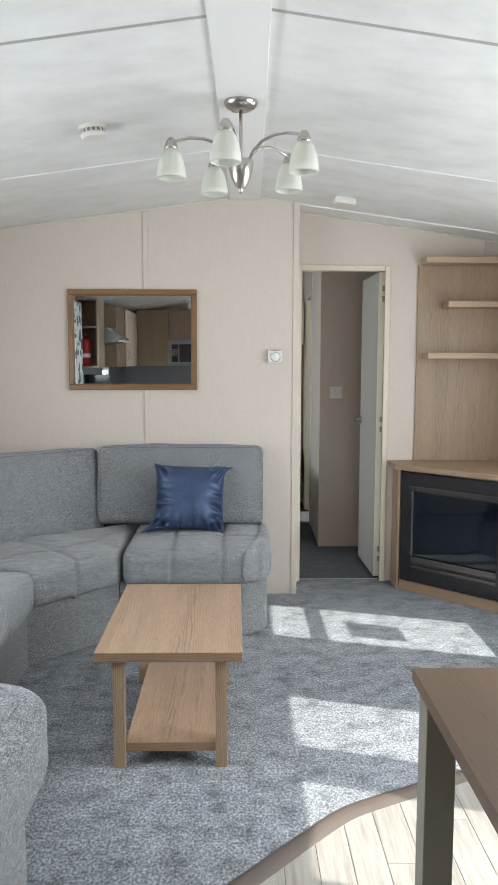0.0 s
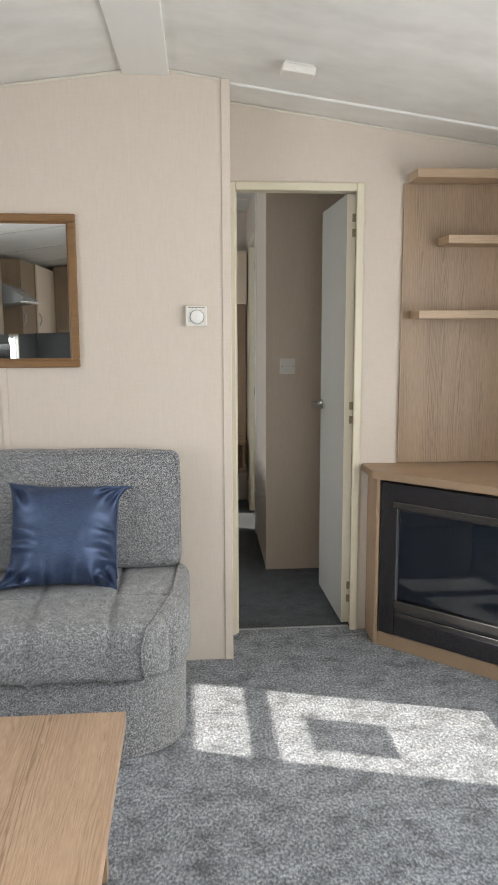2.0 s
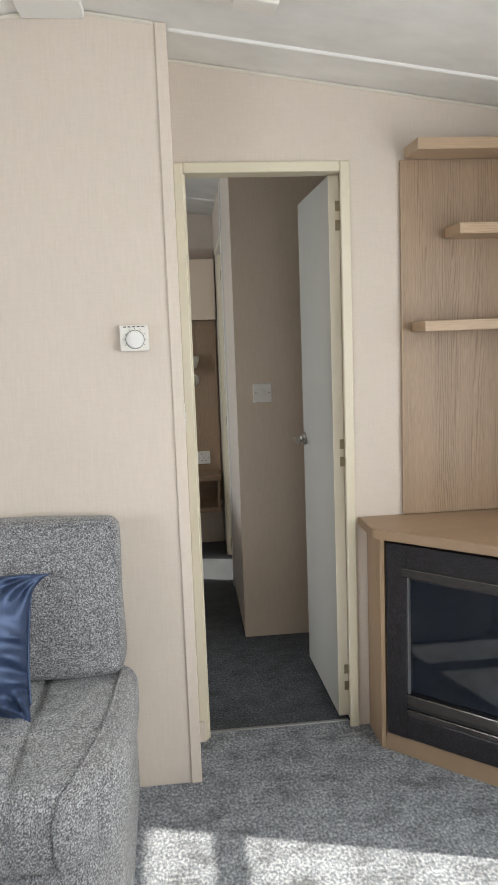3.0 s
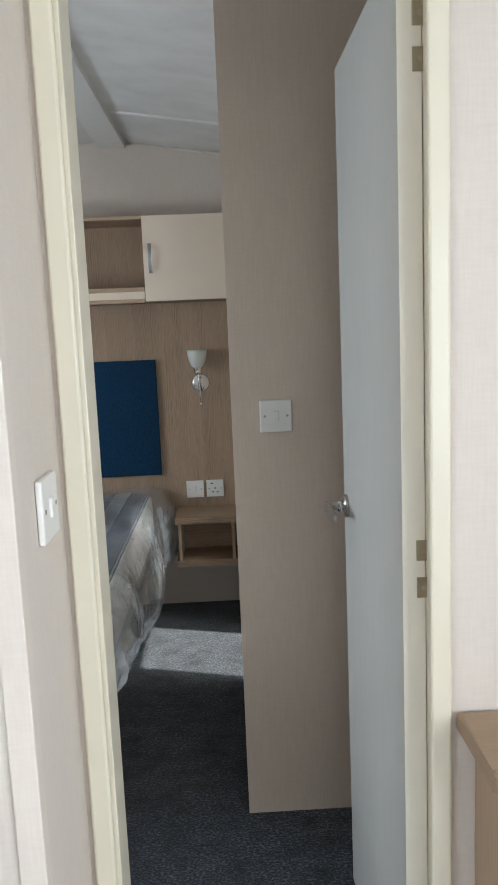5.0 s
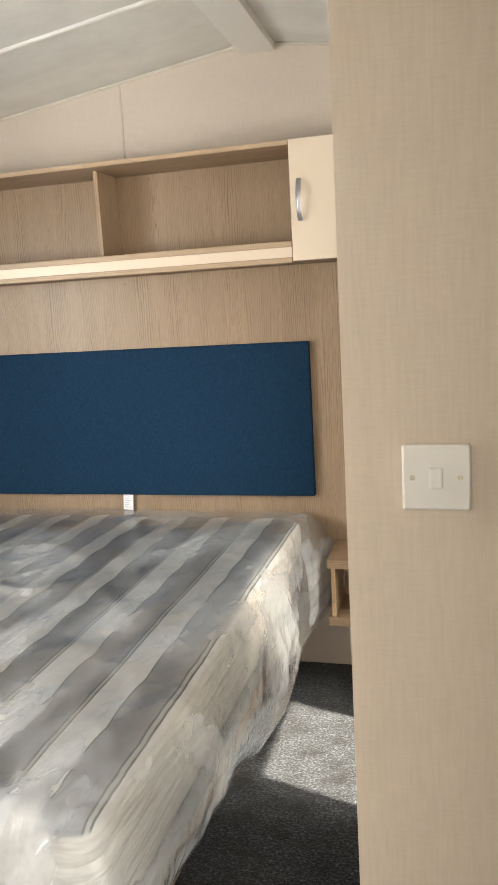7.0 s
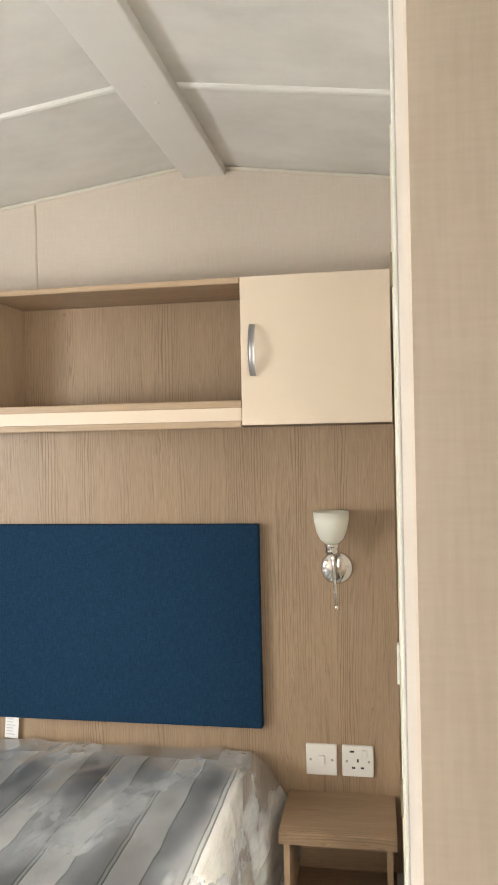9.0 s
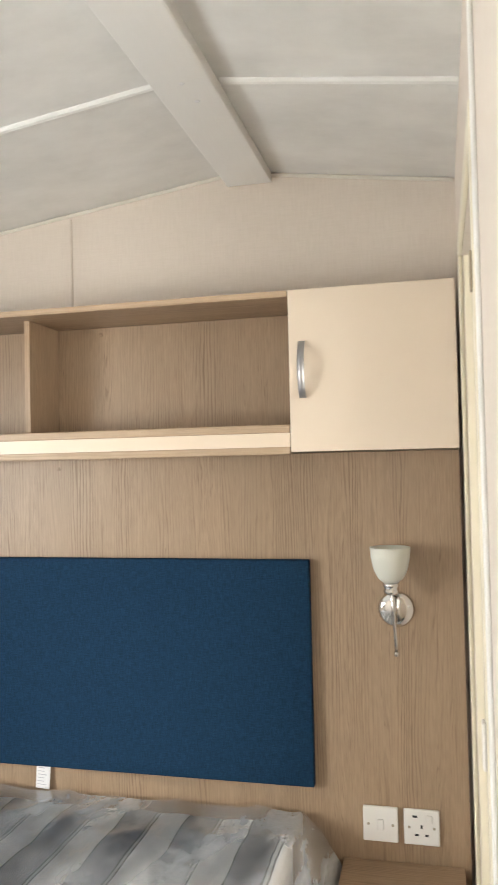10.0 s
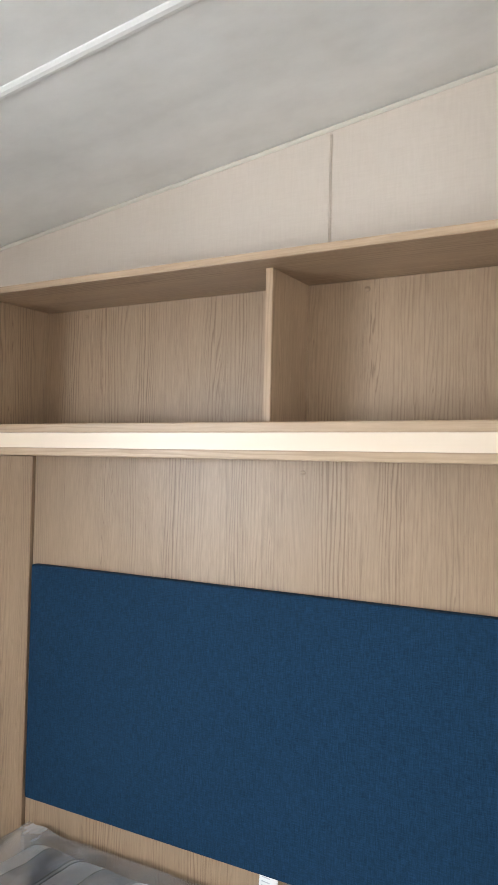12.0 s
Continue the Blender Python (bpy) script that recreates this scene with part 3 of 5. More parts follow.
batten("wall_trim", 0.362, 6.19, 0.026, 0.0, roof(0.362) - 0.016)
batten("wall_trim", 2.395, 6.45, 0.026, 1.995, roof(2.395) - 0.016)
batten("wall_trim", 0.458, NORTH, 0.004, 1.93, roof(0.458) - 0.016, 0.002)
tagged(part("wall_corner_trim", box(1.203, 1.234, 6.184, 6.19, 0.0, roof(1.22) - 0.002, 0.002), wall_trim), "cream corner bead at the wall's outer edge", "trim", "", "structure")
tagged(part("wall_corner_trim", box(1.23, 1.236, 6.184, 6.21, 0.0, roof(1.23) - 0.002, 0.002), wall_trim), "cream corner bead at the wall's outer edge", "trim", "", "structure")


# ---- floors ----
def carpet_line(x):
    """Where the lounge carpet ends at the kitchen floor."""
    return 4.02 + 0.73 * (x - 1.2) - 0.27 * (math.sqrt((x - 1.2) ** 2 + 0.0025) - 0.05)


tagged(part("floor_base", box(LEFT, RIGHT, SOUTH, NORTH, -0.06, -0.012), splash), "floor deck under the coverings", "floor", "", "structure")
bm = bmesh.new()
xs = [LEFT + (RIGHT - LEFT) * i / 70 for i in range(71)]
low = [bm.verts.new((x, carpet_line(x), -0.011)) for x in xs]
edge = [bm.verts.new((x, carpet_line(x), -0.004)) for x in xs]
soft_edge = [bm.verts.new((x, carpet_line(x) + 0.008, 0.0)) for x in xs]
far = [bm.verts.new((x, 6.489, 0.0)) for x in xs]
for i in range(70):
    for a, b in ((low, edge), (edge, soft_edge), (soft_edge, far)):
        bm.faces.new((a[i], a[i + 1], b[i + 1], b[i]))
tagged(part("floor_carpet", bm, carpet), "blue-grey twist-pile carpet with tread marks", "carpet", "", "structure")
bm = bmesh.new()
rows = []
for i in range(61):
    x = 0.45 + 2.2 * i / 60
    d = Vector((1, (carpet_line(x + 0.01) - carpet_line(x - 0.01)) / 0.02)).normalized()
    out = Vector((d.y, -d.x))
    p = Vector((x, carpet_line(x)))
    rows.append([bm.verts.new((*(p + out * s), z)) for s, z in ((-0.012, -0.010), (-0.006, 0.002), (0.012, 0.0045), (0.03, 0.0), (0.05, -0.009))])
for a, b in zip(rows, rows[1:]):
    for k in range(4):
        bm.faces.new((a[k], b[k], b[k + 1], a[k + 1]))
tagged(part("floor_threshold_trim", bm, alu_strip, None, "", True), "curved brown threshold strip between carpet and planks", "trim", "", "structure")
bm = box(1.27, 1.785, 6.482, 6.496, -0.002, 0.004, 0.002)
tagged(part("floor_door_trim", bm, steel), "thin metal bar across the doorway carpet joint", "trim", "", "structure")
tagged(part("floor_hall_carpet", box(LEFT, RIGHT, 6.4895, NORTH, -0.011, 0.0), charcoal), "charcoal grey carpet in the hall and bedroom, darkened for shade", "carpet", "", "structure")
tagged(part("ground", box(-60, 60, -60, 60, -0.75, -0.7), grass_mat), "mown grass outside", "ground", "", "structure")


# ---- windows ----
def window(name, wall, span, transom=None):
    """A white frame in the wall's opening, with panes; wall is east, west or south."""
    a, b, z0, z1 = span
    label = "white plastic window with clear panes"
    ob = tagged(new(name), label, "window", "windows", "structure")

    def bar(u0, u1, w0, w1, what="window_frame", d=(0.0, 0.05), mat=None):
        lo, hi = d
        if wall == "east":
            bm = box(RIGHT + lo, RIGHT + hi, u0, u1, w0, w1, 0.003)
        elif wall == "west":
            bm = box(LEFT - hi, LEFT - lo, u0, u1, w0, w1, 0.003)
        else:
            bm = box(u0, u1, SOUTH - hi, SOUTH - lo, w0, w1, 0.003)
        return part(what, bm, mat or white_pvc, ob)

    f = 0.012
    bar(a, a + f, z0, z1), bar(b - f, b, z0, z1), bar(a + f, b - f, z0, z0 + f), bar(a + f, b - f, z1 - f, z1)
    spans = [(z0 + f, z1 - f)]
    if transom:
        bar(a + f, b - f, *transom, what="transom")
        spans = [(z0 + f, transom[0]), (transom[1], z1 - f)]
    for low, high in spans:
        pane = bar(a + f, b - f, low, high, "pane", (0.052, 0.056), clear_glass)
        pane.visible_shadow = False
    return ob


window("window_1", "east", WIN_A, (1.592, 1.643))
window("window_2", "east", WIN_B)
window("window_3", "east", WIN_C)
window("window_4", "west", WIN_E)
window("window_5", "west", WIN_F)
window("window_6", "east", WIN_G)
window("window_7", "west", WIN_H)
# Frame and pane of the added window, never in view
window("window_8", "south", WIN_ADDED)
notice = part("window_notice", box(RIGHT + 0.046, RIGHT + 0.05, 5.105, 5.308, 1.156, 1.459), tag_white)
tagged(notice, "small paper notice stuck on the window pane", "notice")


# ---- doors ----
def doorway(name, x0, x1, y_face, y_back, top, wide=0.033):
    """Lining and architrave of a doorway in a wall along x, seen from the south."""
    ob = tagged(new(name), "cream-painted door frame with rounded edges", "door frame", "", "structure")
    for a, b, w0, w1 in ((x0 - wide, x0, 0.0, top + 0.034), (x1, x1 + 0.033, 0.0, top + 0.034), (x0, x1, top, top + 0.034)):
        bm = box(a, b, y_face - 0.014, y_face, w0, w1, 0.005, 3)
        part("architrave", bm, cream_paint, ob)
    for a, b, w0, w1 in ((x0 - 0.006, x0 + 0.006, 0.0, top), (x1 + 0.012, x1 + 0.032, 0.0, top + 0.004), (x0 + 0.006, x1 + 0.0115, top + 0.004, top + 0.018)):
        part("jamb", box(a, b, y_face + 0.001, y_back, w0, w1, 0.002), cream_paint, ob)
    return ob


doorway("door_frame_1", 1.2715, 1.780, 6.45, 6.53, 1.923, 0.033)
# Tan board chosen for this edge to put its shade into the colour
tagged(part("wall_liner_trim", box(1.2, 1.229, 6.487, 6.694, 0.0, roof(1.2) - 0.002, 0.002), tan_board), "board lining beside the inner door frame, tan to carry its shade", "trim", "", "structure")
tagged(part("wall_foot_trim", box(1.236, 1.262, 6.425, 6.436, 0.0, 0.075, 0.003), wall_trim), "short cream block at the frame's foot", "trim", "", "structure")


leaf = tagged(new("door_1"), "pale grey inner door standing open into the hall", "door", "", "structure")
leaf.matrix_basis = pose(1.790, 6.508, 0, 0, 0, 1.1)
W = 0.53
for name, b, m, lab in (("door_leaf", box(-0.036, 0.0, 0.0, W, 0.012, 1.924, 0.0015), door_grey, ""), ("door_edge", box(-0.0365, 0.0005, -0.003, 0.0, 0.012, 1.924, 0.0006), edge_cream, "cream edge strip of the door")):
    part(name, b, m, leaf, lab)
for z in (1.825, 1.762, 1.018, 0.956, 0.190, 0.127):
    part("hinge", box(-0.014, 0.014, -0.0055, -0.0025, z - 0.017, z + 0.017, 0.0008), brass_dull, leaf, "dull brass hinge plate")
    part("screw", lathe([(0.0045, 0.0), (0.0045, 0.001), (0.0, 0.0015)], (-0.003, -0.0055, z), 10, "y"), screw, leaf)
hd = part("door_handle", lathe([(0.0, 0.0), (0.026, 0.0), (0.027, 0.004), (0.023, 0.009), (0.011, 0.011), (0.009, 0.016), (0.009, 0.046), (0.0, 0.046)], (-0.0355, W - 0.036, 0.978), 24, "x", Matrix.Rotation(radians(180), 4, "Z")), nickel, leaf, "brushed nickel lever handle", True)
blade = prism_into(bmesh.new(), [(W - 0.023, 0.978)] + [(W - 0.036 + 0.013 * math.cos(radians(a)), 0.978 + 0.013 * math.sin(radians(a))) for a in (30, 60, 90)] + [(W - 0.131, 0.985), (W - 0.136, 0.980), (W - 0.136, 0.970), (W - 0.131, 0.965)] + [(W - 0.036 + 0.013 * math.cos(radians(a)), 0.978 + 0.013 * math.sin(radians(a))) for a in (-90, -60, -30)], -0.003, 0.003, 0.0015)
for v in blade.verts:
    y, z, x = v.co
    v.co = (x - 0.083 + 0.10 * max(0, W - 0.10 - y), y, z)
bmesh.ops.recalc_face_normals(blade, faces=blade.faces)
part("lever", blade, nickel, hd, "flat tapered lever")
part("collar", lathe([(0.0, 0.0), (0.0135, 0.0), (0.0135, 0.012), (0.0, 0.013)], (-0.0465, W - 0.036, 0.978), 20, "x", Matrix.Rotation(radians(180), 4, "Z")), chrome, hd, "", True)

frame_2 = tagged(new("door_frame_2"), "cream frame of the open doorway beside the bed", "door frame", "", "structure")
for a, b in ((8.108, 8.142), (8.738, 8.772)):
    part("architrave", box(1.487, 1.495, a, b, 0.0, 1.965, 0.003, 3), cream_paint, frame_2)
part("architrave", box(1.487, 1.495, 8.142, 8.738, 1.93, 1.965, 0.003, 3), cream_paint, frame_2)
for a, b in ((8.140, 8.152), (8.728, 8.740)):
    part("jamb", box(1.497, 1.575, a, b, 0.0, 1.93, 0.002), cream_paint, frame_2)
for z in (1.75, 0.95, 0.25):
    part("hinge", box(1.484, 1.487, 8.115, 8.135, z - 0.025, z + 0.025, 0.001), brass_dull, frame_2)
part("latch_keep", box(1.482, 1.487, 8.114, 8.132, 1.125, 1.185, 0.002), white_plastic, frame_2, "white plastic latch keep")
askew(frame_2)
askew(tagged(part("wall_edge_trim", box(1.489, 1.495, 8.085, 8.106, 0.0, roof(1.49) - 0.002, 0.002), white_pvc), "white strip beside the doorway up to the ceiling", "trim", "", "structure"))


# ---- switches and sockets ----
def switch_plate(name, m, label, socket=False, size=0.086):
    """A square plate in its own x, z plane, facing its own -y."""
    ob = thing(name, (0, 0, 0), label, "socket" if socket else "light switch")
    h = size / 2
    part("plate", box(-h, h, -0.009, 0.0, -h, h, 0.003), white_plastic, ob)
    for x in (-0.03, 0.03):
        part("screw", lathe([(0.0035, 0.0), (0.0035, 0.001), (0.0, 0.0014)], (x, -0.0088, 0), 10, "y"), screw, ob)
    if socket:
        part("rocker", box(0.012, 0.026, -0.013, -0.008, 0.012, 0.032, 0.002), white_plastic, ob)
        part("neon", box(-0.022, -0.010, -0.0098, -0.0086, 0.024, 0.029), dark_slot, ob)
        for x, z, w, d in ((0.0, 0.002, 0.005, 0.009), (-0.012, -0.018, 0.009, 0.005), (0.012, -0.018, 0.009, 0.005)):
            part("pin_slot", box(x - w / 2, x + w / 2, -0.0096, -0.0086, z - d / 2, z + d / 2), dark_slot, ob)
    else:
        bm = box(-0.008, 0.008, -0.013, -0.008, -0.0135, 0.0135, 0.002)
        part("rocker", bm, white_plastic, ob)
    ob.matrix_basis = m
    return ob


switch_plate("light_switch", pose(1.611, 7.3345, 1.153), "white plastic light switch on the hall wall")
switch_plate("light_switch", pose(1.2305, 6.34, 1.155, 0, 0, 90), "white plastic light switch on the wall return")
switch_plate("light_switch", pose(1.302, 9.0565, 0.606), "white plastic switch above the bedside table")
switch_plate("wall_socket", pose(1.402, 9.0565, 0.606), "white plastic plug socket above the bedside table", True)

stat = thing("thermostat", (1.101, 6.19, 1.407), "white square thermostat with a round dial", "thermostat")
part("housing", box(-0.041, 0.041, -0.028, 0.0, -0.038, 0.038, 0.004), white_plastic, stat)
part("dial", lathe([(0.0, 0.0), (0.026, 0.0), (0.025, 0.007), (0.022, 0.009), (0.0, 0.009)], (0.002, -0.028, -0.004), 28, "y"), white_pvc, stat, "", True)
part("dial_ring", lathe([(0.0262, 0.0), (0.0275, 0.0), (0.0275, 0.0012), (0.0262, 0.0012)], (0.002, -0.028, -0.004), 32, "y"), splash, stat, "grey ring round the dial")
for k in range(5):
    part("vent", box(-0.03 + k * 0.013, -0.022 + k * 0.013, -0.0285, -0.026, 0.031, 0.034), dark_slot, stat)
for k in range(9):
    a = radians(-30 + k * 30)
    bm = box(-0.0007, 0.0007, -0.0284, -0.0278, 0.029, 0.033)
    bmesh.ops.transform(bm, matrix=Matrix.Translation((0.002, 0, -0.004)) @ Matrix.Rotation(a - radians(90), 4, "Y"), verts=bm.verts)
    part("scale_mark", bm, dark_slot, stat)


# ---- lounge ----
def wall_mirror():
    ob = thing("wall_mirror", (0.287, 6.19, 1.4985), "rectangular wall mirror in a honey oak frame", "mirror")
    w, h, f = 0.367, 0.2845, 0.029
    for n, (a, b, c, d) in enumerate(((-w, w, h - f, h), (-w, w, -h, -h + f), (-w, -w + f, -h + f, h - f), (w - f, w, -h + f, h - f))):
        bm = box(a, b, -0.022, -0.001, c, d, 0.005, 3)
        part("frame_rail", bm, oak_frame, ob)
    for a, b, c, d in ((-w + f, w - f, h - f - 0.006, h - f), (-w + f, w - f, -h + f, -h + f + 0.006), (-w + f, -w + f + 0.006, -h + f + 0.006, h - f - 0.006), (w - f - 0.006, w - f, -h + f + 0.006, h - f - 0.006)):
        part("inner_bead", box(a, b, -0.014, -0.001, c, d, 0.002), oak_frame, ob)
    part("mirror_glass", box(-w + f, w - f, -0.009, -0.004, -h + f, h - f), mirror_silver, ob, "silvered mirror glass")
    return ob


wall_mirror()


def coffee_table():
    x0, x1, y0, y1, top = 0.405, 0.897, 4.238, 5.01, 0.419
    ob = thing("coffee_table", ((x0 + x1) / 2, (y0 + y1) / 2, 0), "light ash coffee table with a lower shelf", "coffee table")
    part("tabletop", local(ob, box(x0, x1, y0 + 0.001, y1 - 0.001, top - 0.033, top, 0.002)), ash_y, ob)
    for y in (y0, y1 - 0.0008):
        part("edge_band", local(ob, box(x0 + 0.001, x1 - 0.001, y, y + 0.0008, top - 0.032, top - 0.0015)), edge_dark, ob, "darker banded edge")
    leg = 0.039
    for x in (x0 + 0.055, x1 - 0.052 - leg):
        for y in (y0 + 0.03, y1 - 0.03 - leg):
            part("leg", local(ob, box(x, x + leg, y, y + leg, 0.0, top - 0.0335, 0.0015)), ash_z, ob)
    a, b = y0 + 0.045, y1 - 0.045
    part("shelf", local(ob, box(x0 + 0.0945, x1 - 0.0915, a, b, 0.052, 0.084, 0.0015)), ash_y, ob)
    part("edge_band", local(ob, box(x0 + 0.096, x1 - 0.093, a - 0.0008, a, 0.053, 0.083)), edge_dark, ob, "darker banded edge")
    return ob


coffee_table()


def dining_table():
    x0, x1, y0, y1 = 1.238, 2.05, 2.05, 3.325
    ob = thing("dining_table", ((x0 + x1) / 2, (y0 + y1) / 2, -0.012), "dark oak dining table with square taupe legs", "table")
    part("tabletop", local(ob, box(x0, x1, y0, y1, 0.722, 0.75, 0.002)), table_brown, ob)
    for x in (x0 + 0.008, x1 - 0.082):
        for y in (y0 + 0.035, y1 - 0.095):
            part("leg", local(ob, box(x, x + 0.06, y, y + 0.06, -0.012, 0.722, 0.002)), leg_paint, ob)
    return ob


dining_table()


def arc(cx, cy, r, a0, a1, n=8):
    return [(cx + r * math.cos(radians(a0 + (a1 - a0) * i / n)), cy + r * math.sin(radians(a0 + (a1 - a0) * i / n))) for i in range(n + 1)]


def soft_prism(outline, z0, z1, r, dome=0.0, rings=7):
    """A cushion on a plan outline: rounded top edge, domed top."""
    bm = bmesh.new()
    pts = [Vector(p) for p in outline]
    mid = sum(pts, Vector((0, 0))) / len(pts)
    normals = []
    for i, p in enumerate(pts):
        d = pts[(i + 1) % len(pts)] - pts[i - 1]
        normals.append(Vector((-d.y, d.x)).normalized())
    if (mid - pts[0]).dot(normals[0]) < 0:
        normals = [-n for n in normals]
    loops = []
    for k in range(5):
        a = radians(90 * k / 4)
        loops.append(([p + n * r * (1 - math.sin(a)) for p, n in zip(pts, normals)], z0 + r * (1 - math.cos(a))))
    for k in range(1, 6):
        a = radians(90 * k / 5)
        loops.append(([p + n * r * (1 - math.cos(a)) for p, n in zip(pts, normals)], z1 - r + r * math.sin(a)))
    inner = loops[-1][0]
    for k in range(1, rings):
        s = k / rings
        loops.append(([p.lerp(mid, s) for p in inner], z1 + dome * (1 - (1 - s) ** 2)))
    made = [[bm.verts.new((p.x, p.y, z)) for p in loop] for loop, z in loops]
    for a, b in zip(made, made[1:]):
        for i in range(len(a)):
            j = (i + 1) % len(a)
            bm.faces.new((a[i], a[j], b[j], b[i]))
    bm.faces.new(made[0][::-1]), bm.faces.new(made[-1])
    return bm


def dense(outline, step=0.04):
    out = []
    for i, p in enumerate(outline):
        q = outline[(i + 1) % len(outline)]
        n = max(1, int((Vector(q) - Vector(p)).length / step))
        out += [(p[0] + (q[0] - p[0]) * k / n, p[1] + (q[1] - p[1]) * k / n) for k in range(n)]
    return out


def join(*meshes):
    bm = meshes[0]
    for other in meshes[1:]:
        me = bpy.data.meshes.new("tmp")
        other.to_mesh(me)
        other.free()
        bm.from_mesh(me)
        bpy.data.meshes.remove(me)
    return bm


def back_cushion(parent, centre, yaw, wide, low, high, thick=0.19, lean=9):
    """An upright padded back that leans on the wall behind it."""
    bm = bmesh.new()
    h = high - low
    pad_into(bm, ((-wide / 2, -thick), (wide / 2, -thick), (wide / 2, 0), (-wide / 2, 0)), 0, h, 0.035, 0.012, 10)
    bm.normal_update()
    for v in bm.verts:
        u, w = v.co.x / (wide / 2), v.co.z / h
        if v.co.y < -thick / 2:
            v.co.y -= 0.035 * max(0, 1 - u ** 4) * max(0, 1 - (2 * w - 0.8) ** 2)
    sink(bm, 0.008, 5.0, wide)
    place = Matrix.Translation(centre) @ Matrix.Rotation(radians(yaw), 4, "Z") @ Matrix.Rotation(radians(-lean), 4, "X")
    bmesh.ops.transform(bm, matrix=place, verts=bm.verts)
    made = part("back_cushion", local(parent, bm), tweed_cloth, parent, "", True)
    a, b = wide / 2 - 0.009, h - 0.009
    line = [(-a, 0.03), (-a, b - 0.03), (-a + 0.01, b - 0.01), (-a + 0.03, b), (a - 0.03, b), (a - 0.01, b - 0.01), (a, b - 0.03), (a, 0.03)]
    bm = tube([place @ Vector((x, 0.006 - thick, z)) for x, z in dense(line, 0.05)[:-int((2 * a) / 0.05)]], 0.0055, 6)
    part("piping", local(made, bm), tweed_cloth, made, "", True)
    return made


def corner_sofa():
    """A U-shaped sofa round the lounge wall: base, seat and back cushions run by run."""
    ob = thing("corner_sofa", (LEFT + 0.4, 5.2, 0), "grey tweed corner sofa with quilted seats and loose backs", "sofa")
    f, s = 5.48, -0.06          # front lines of the runs along the end wall and the side wall
    top, low = 0.455, 0.27
    # bases
    end = [(0.30, 6.18), (0.30, f), (0.84, f)] + arc(0.84, f + 0.2, 0.2, -90, 0) + [(1.04, 6.18)]
    part("base", local(ob, prism_into(bmesh.new(), end, 0, low + 0.02, 0.01)), tweed_cloth, ob)
    diag = [(0.295, 6.18), (0.295, f), (s, f - 0.36), (LEFT + 0.01, f - 0.36), (LEFT + 0.01, 6.18)]
    part("base", local(ob, prism_into(bmesh.new(), diag, 0, low + 0.02, 0.01)), tweed_cloth, ob)
    side = [(LEFT + 0.01, 3.12), (s, 3.12), (s, f - 0.365), (LEFT + 0.01, f - 0.365)]
    part("base", local(ob, prism_into(bmesh.new(), side, 0, low + 0.02, 0.01)), tweed_cloth, ob)
    near = [(s + 0.005, 3.85), (s + 0.005, 3.12), (0.325, 3.12)] + arc(0.145, 3.67, 0.18, 0, 90)
    part("base", local(ob, prism_into(bmesh.new(), near, 0, low + 0.02, 0.01)), tweed_cloth, ob)
    # seats: one padded block a run, with stitched grooves
    lip = 0.045

    def seat(corners, us, vs, label="", round_r=0.0, r=0.05):
        bm = pad_into(bmesh.new(), corners, low, top, r, 0.016, 56)
        c = [Vector(p) for p in corners]
        bm.normal_update()
        for v in bm.verts:
            p = Vector((v.co.x, v.co.y))
            u = (p - c[0]).dot(c[1] - c[0]) / (c[1] - c[0]).length_squared
            mid = c[0].lerp(c[1], u)
            w = (p - mid).length / max(0.01, (c[3].lerp(c[2], u) - mid).length)
            wide, deep = (c[1] - c[0]).length, (c[3] - c[0]).length
            dip = sum(math.exp(-(((u - s) * wide) / 0.009) ** 2) for s in us)
            if v.normal.z > 0.3:
                dip += sum(math.exp(-(((w - s) * deep) / 0.009) ** 2) for s in vs)
            puff = math.sin(math.pi * min(1, max(0, u * (len(us) + 1) % 1.0)))
            v.co += v.normal * (-0.011 * min(1, dip) + 0.006 * puff)
        if round_r:
            cx, cy = c[1].x - round_r, c[1].y + round_r
            for v in bm.verts:
                dx, dy = v.co.x - cx, v.co.y - cy
                if dx > 0 and dy < 0:
                    k = max(abs(dx), abs(dy)) / math.hypot(dx, dy)
                    v.co.x, v.co.y = cx + dx * k, cy + dy * k
        return part("seat_cushion", local(ob, sink(bm, 0.004, 6, corners[0][0])), tweed_cloth, ob, label, True)

    seat([(0.312, f - lip), (1.06, f - lip), (1.06, 6.12), (0.312, 6.12)], (0.333, 0.667), (0.38,), "quilted seat with a rounded end", 0.2)
    part("piping", local(ob, tube([(0.93, f - lip - 0.004, low + 0.015), (0.91, f - lip - 0.006, 0.33), (0.91, f - lip - 0.004, 0.40), (0.925, f - lip + 0.012, top - 0.005), (0.96, f - lip + 0.10, top + 0.012), (1.0, f - lip + 0.3, top + 0.012), (1.02, 6.05, top + 0.010)], 0.0045, 6)), tweed_cloth, ob, "", True)
    q = lip * 0.7
    seat([(s + q, f - 0.36 - q), (0.305, f - q), (0.302, 6.10), (LEFT + 0.06, 5.35)], (0.5,), (0.33,))
    seat([(s + lip, 3.90), (s + lip, 5.10), (LEFT + 0.05, 5.10), (LEFT + 0.05, 3.90)], (0.333, 0.667), (0.38,))
    # near seat with a rounded end
    near_seat = dense([(LEFT + 0.05, 3.12), (LEFT + 0.05, 3.895), (0.185, 3.895)] + arc(0.185, 3.695, 0.20, 90, 0) + [(0.385, 3.12)], 0.03)
    part("seat_cushion", local(ob, sink(soft_prism(near_seat, low, top + 0.04, 0.06, 0.02), 0.006, 6)), tweed_cloth, ob, "rounded end of the seat", True)
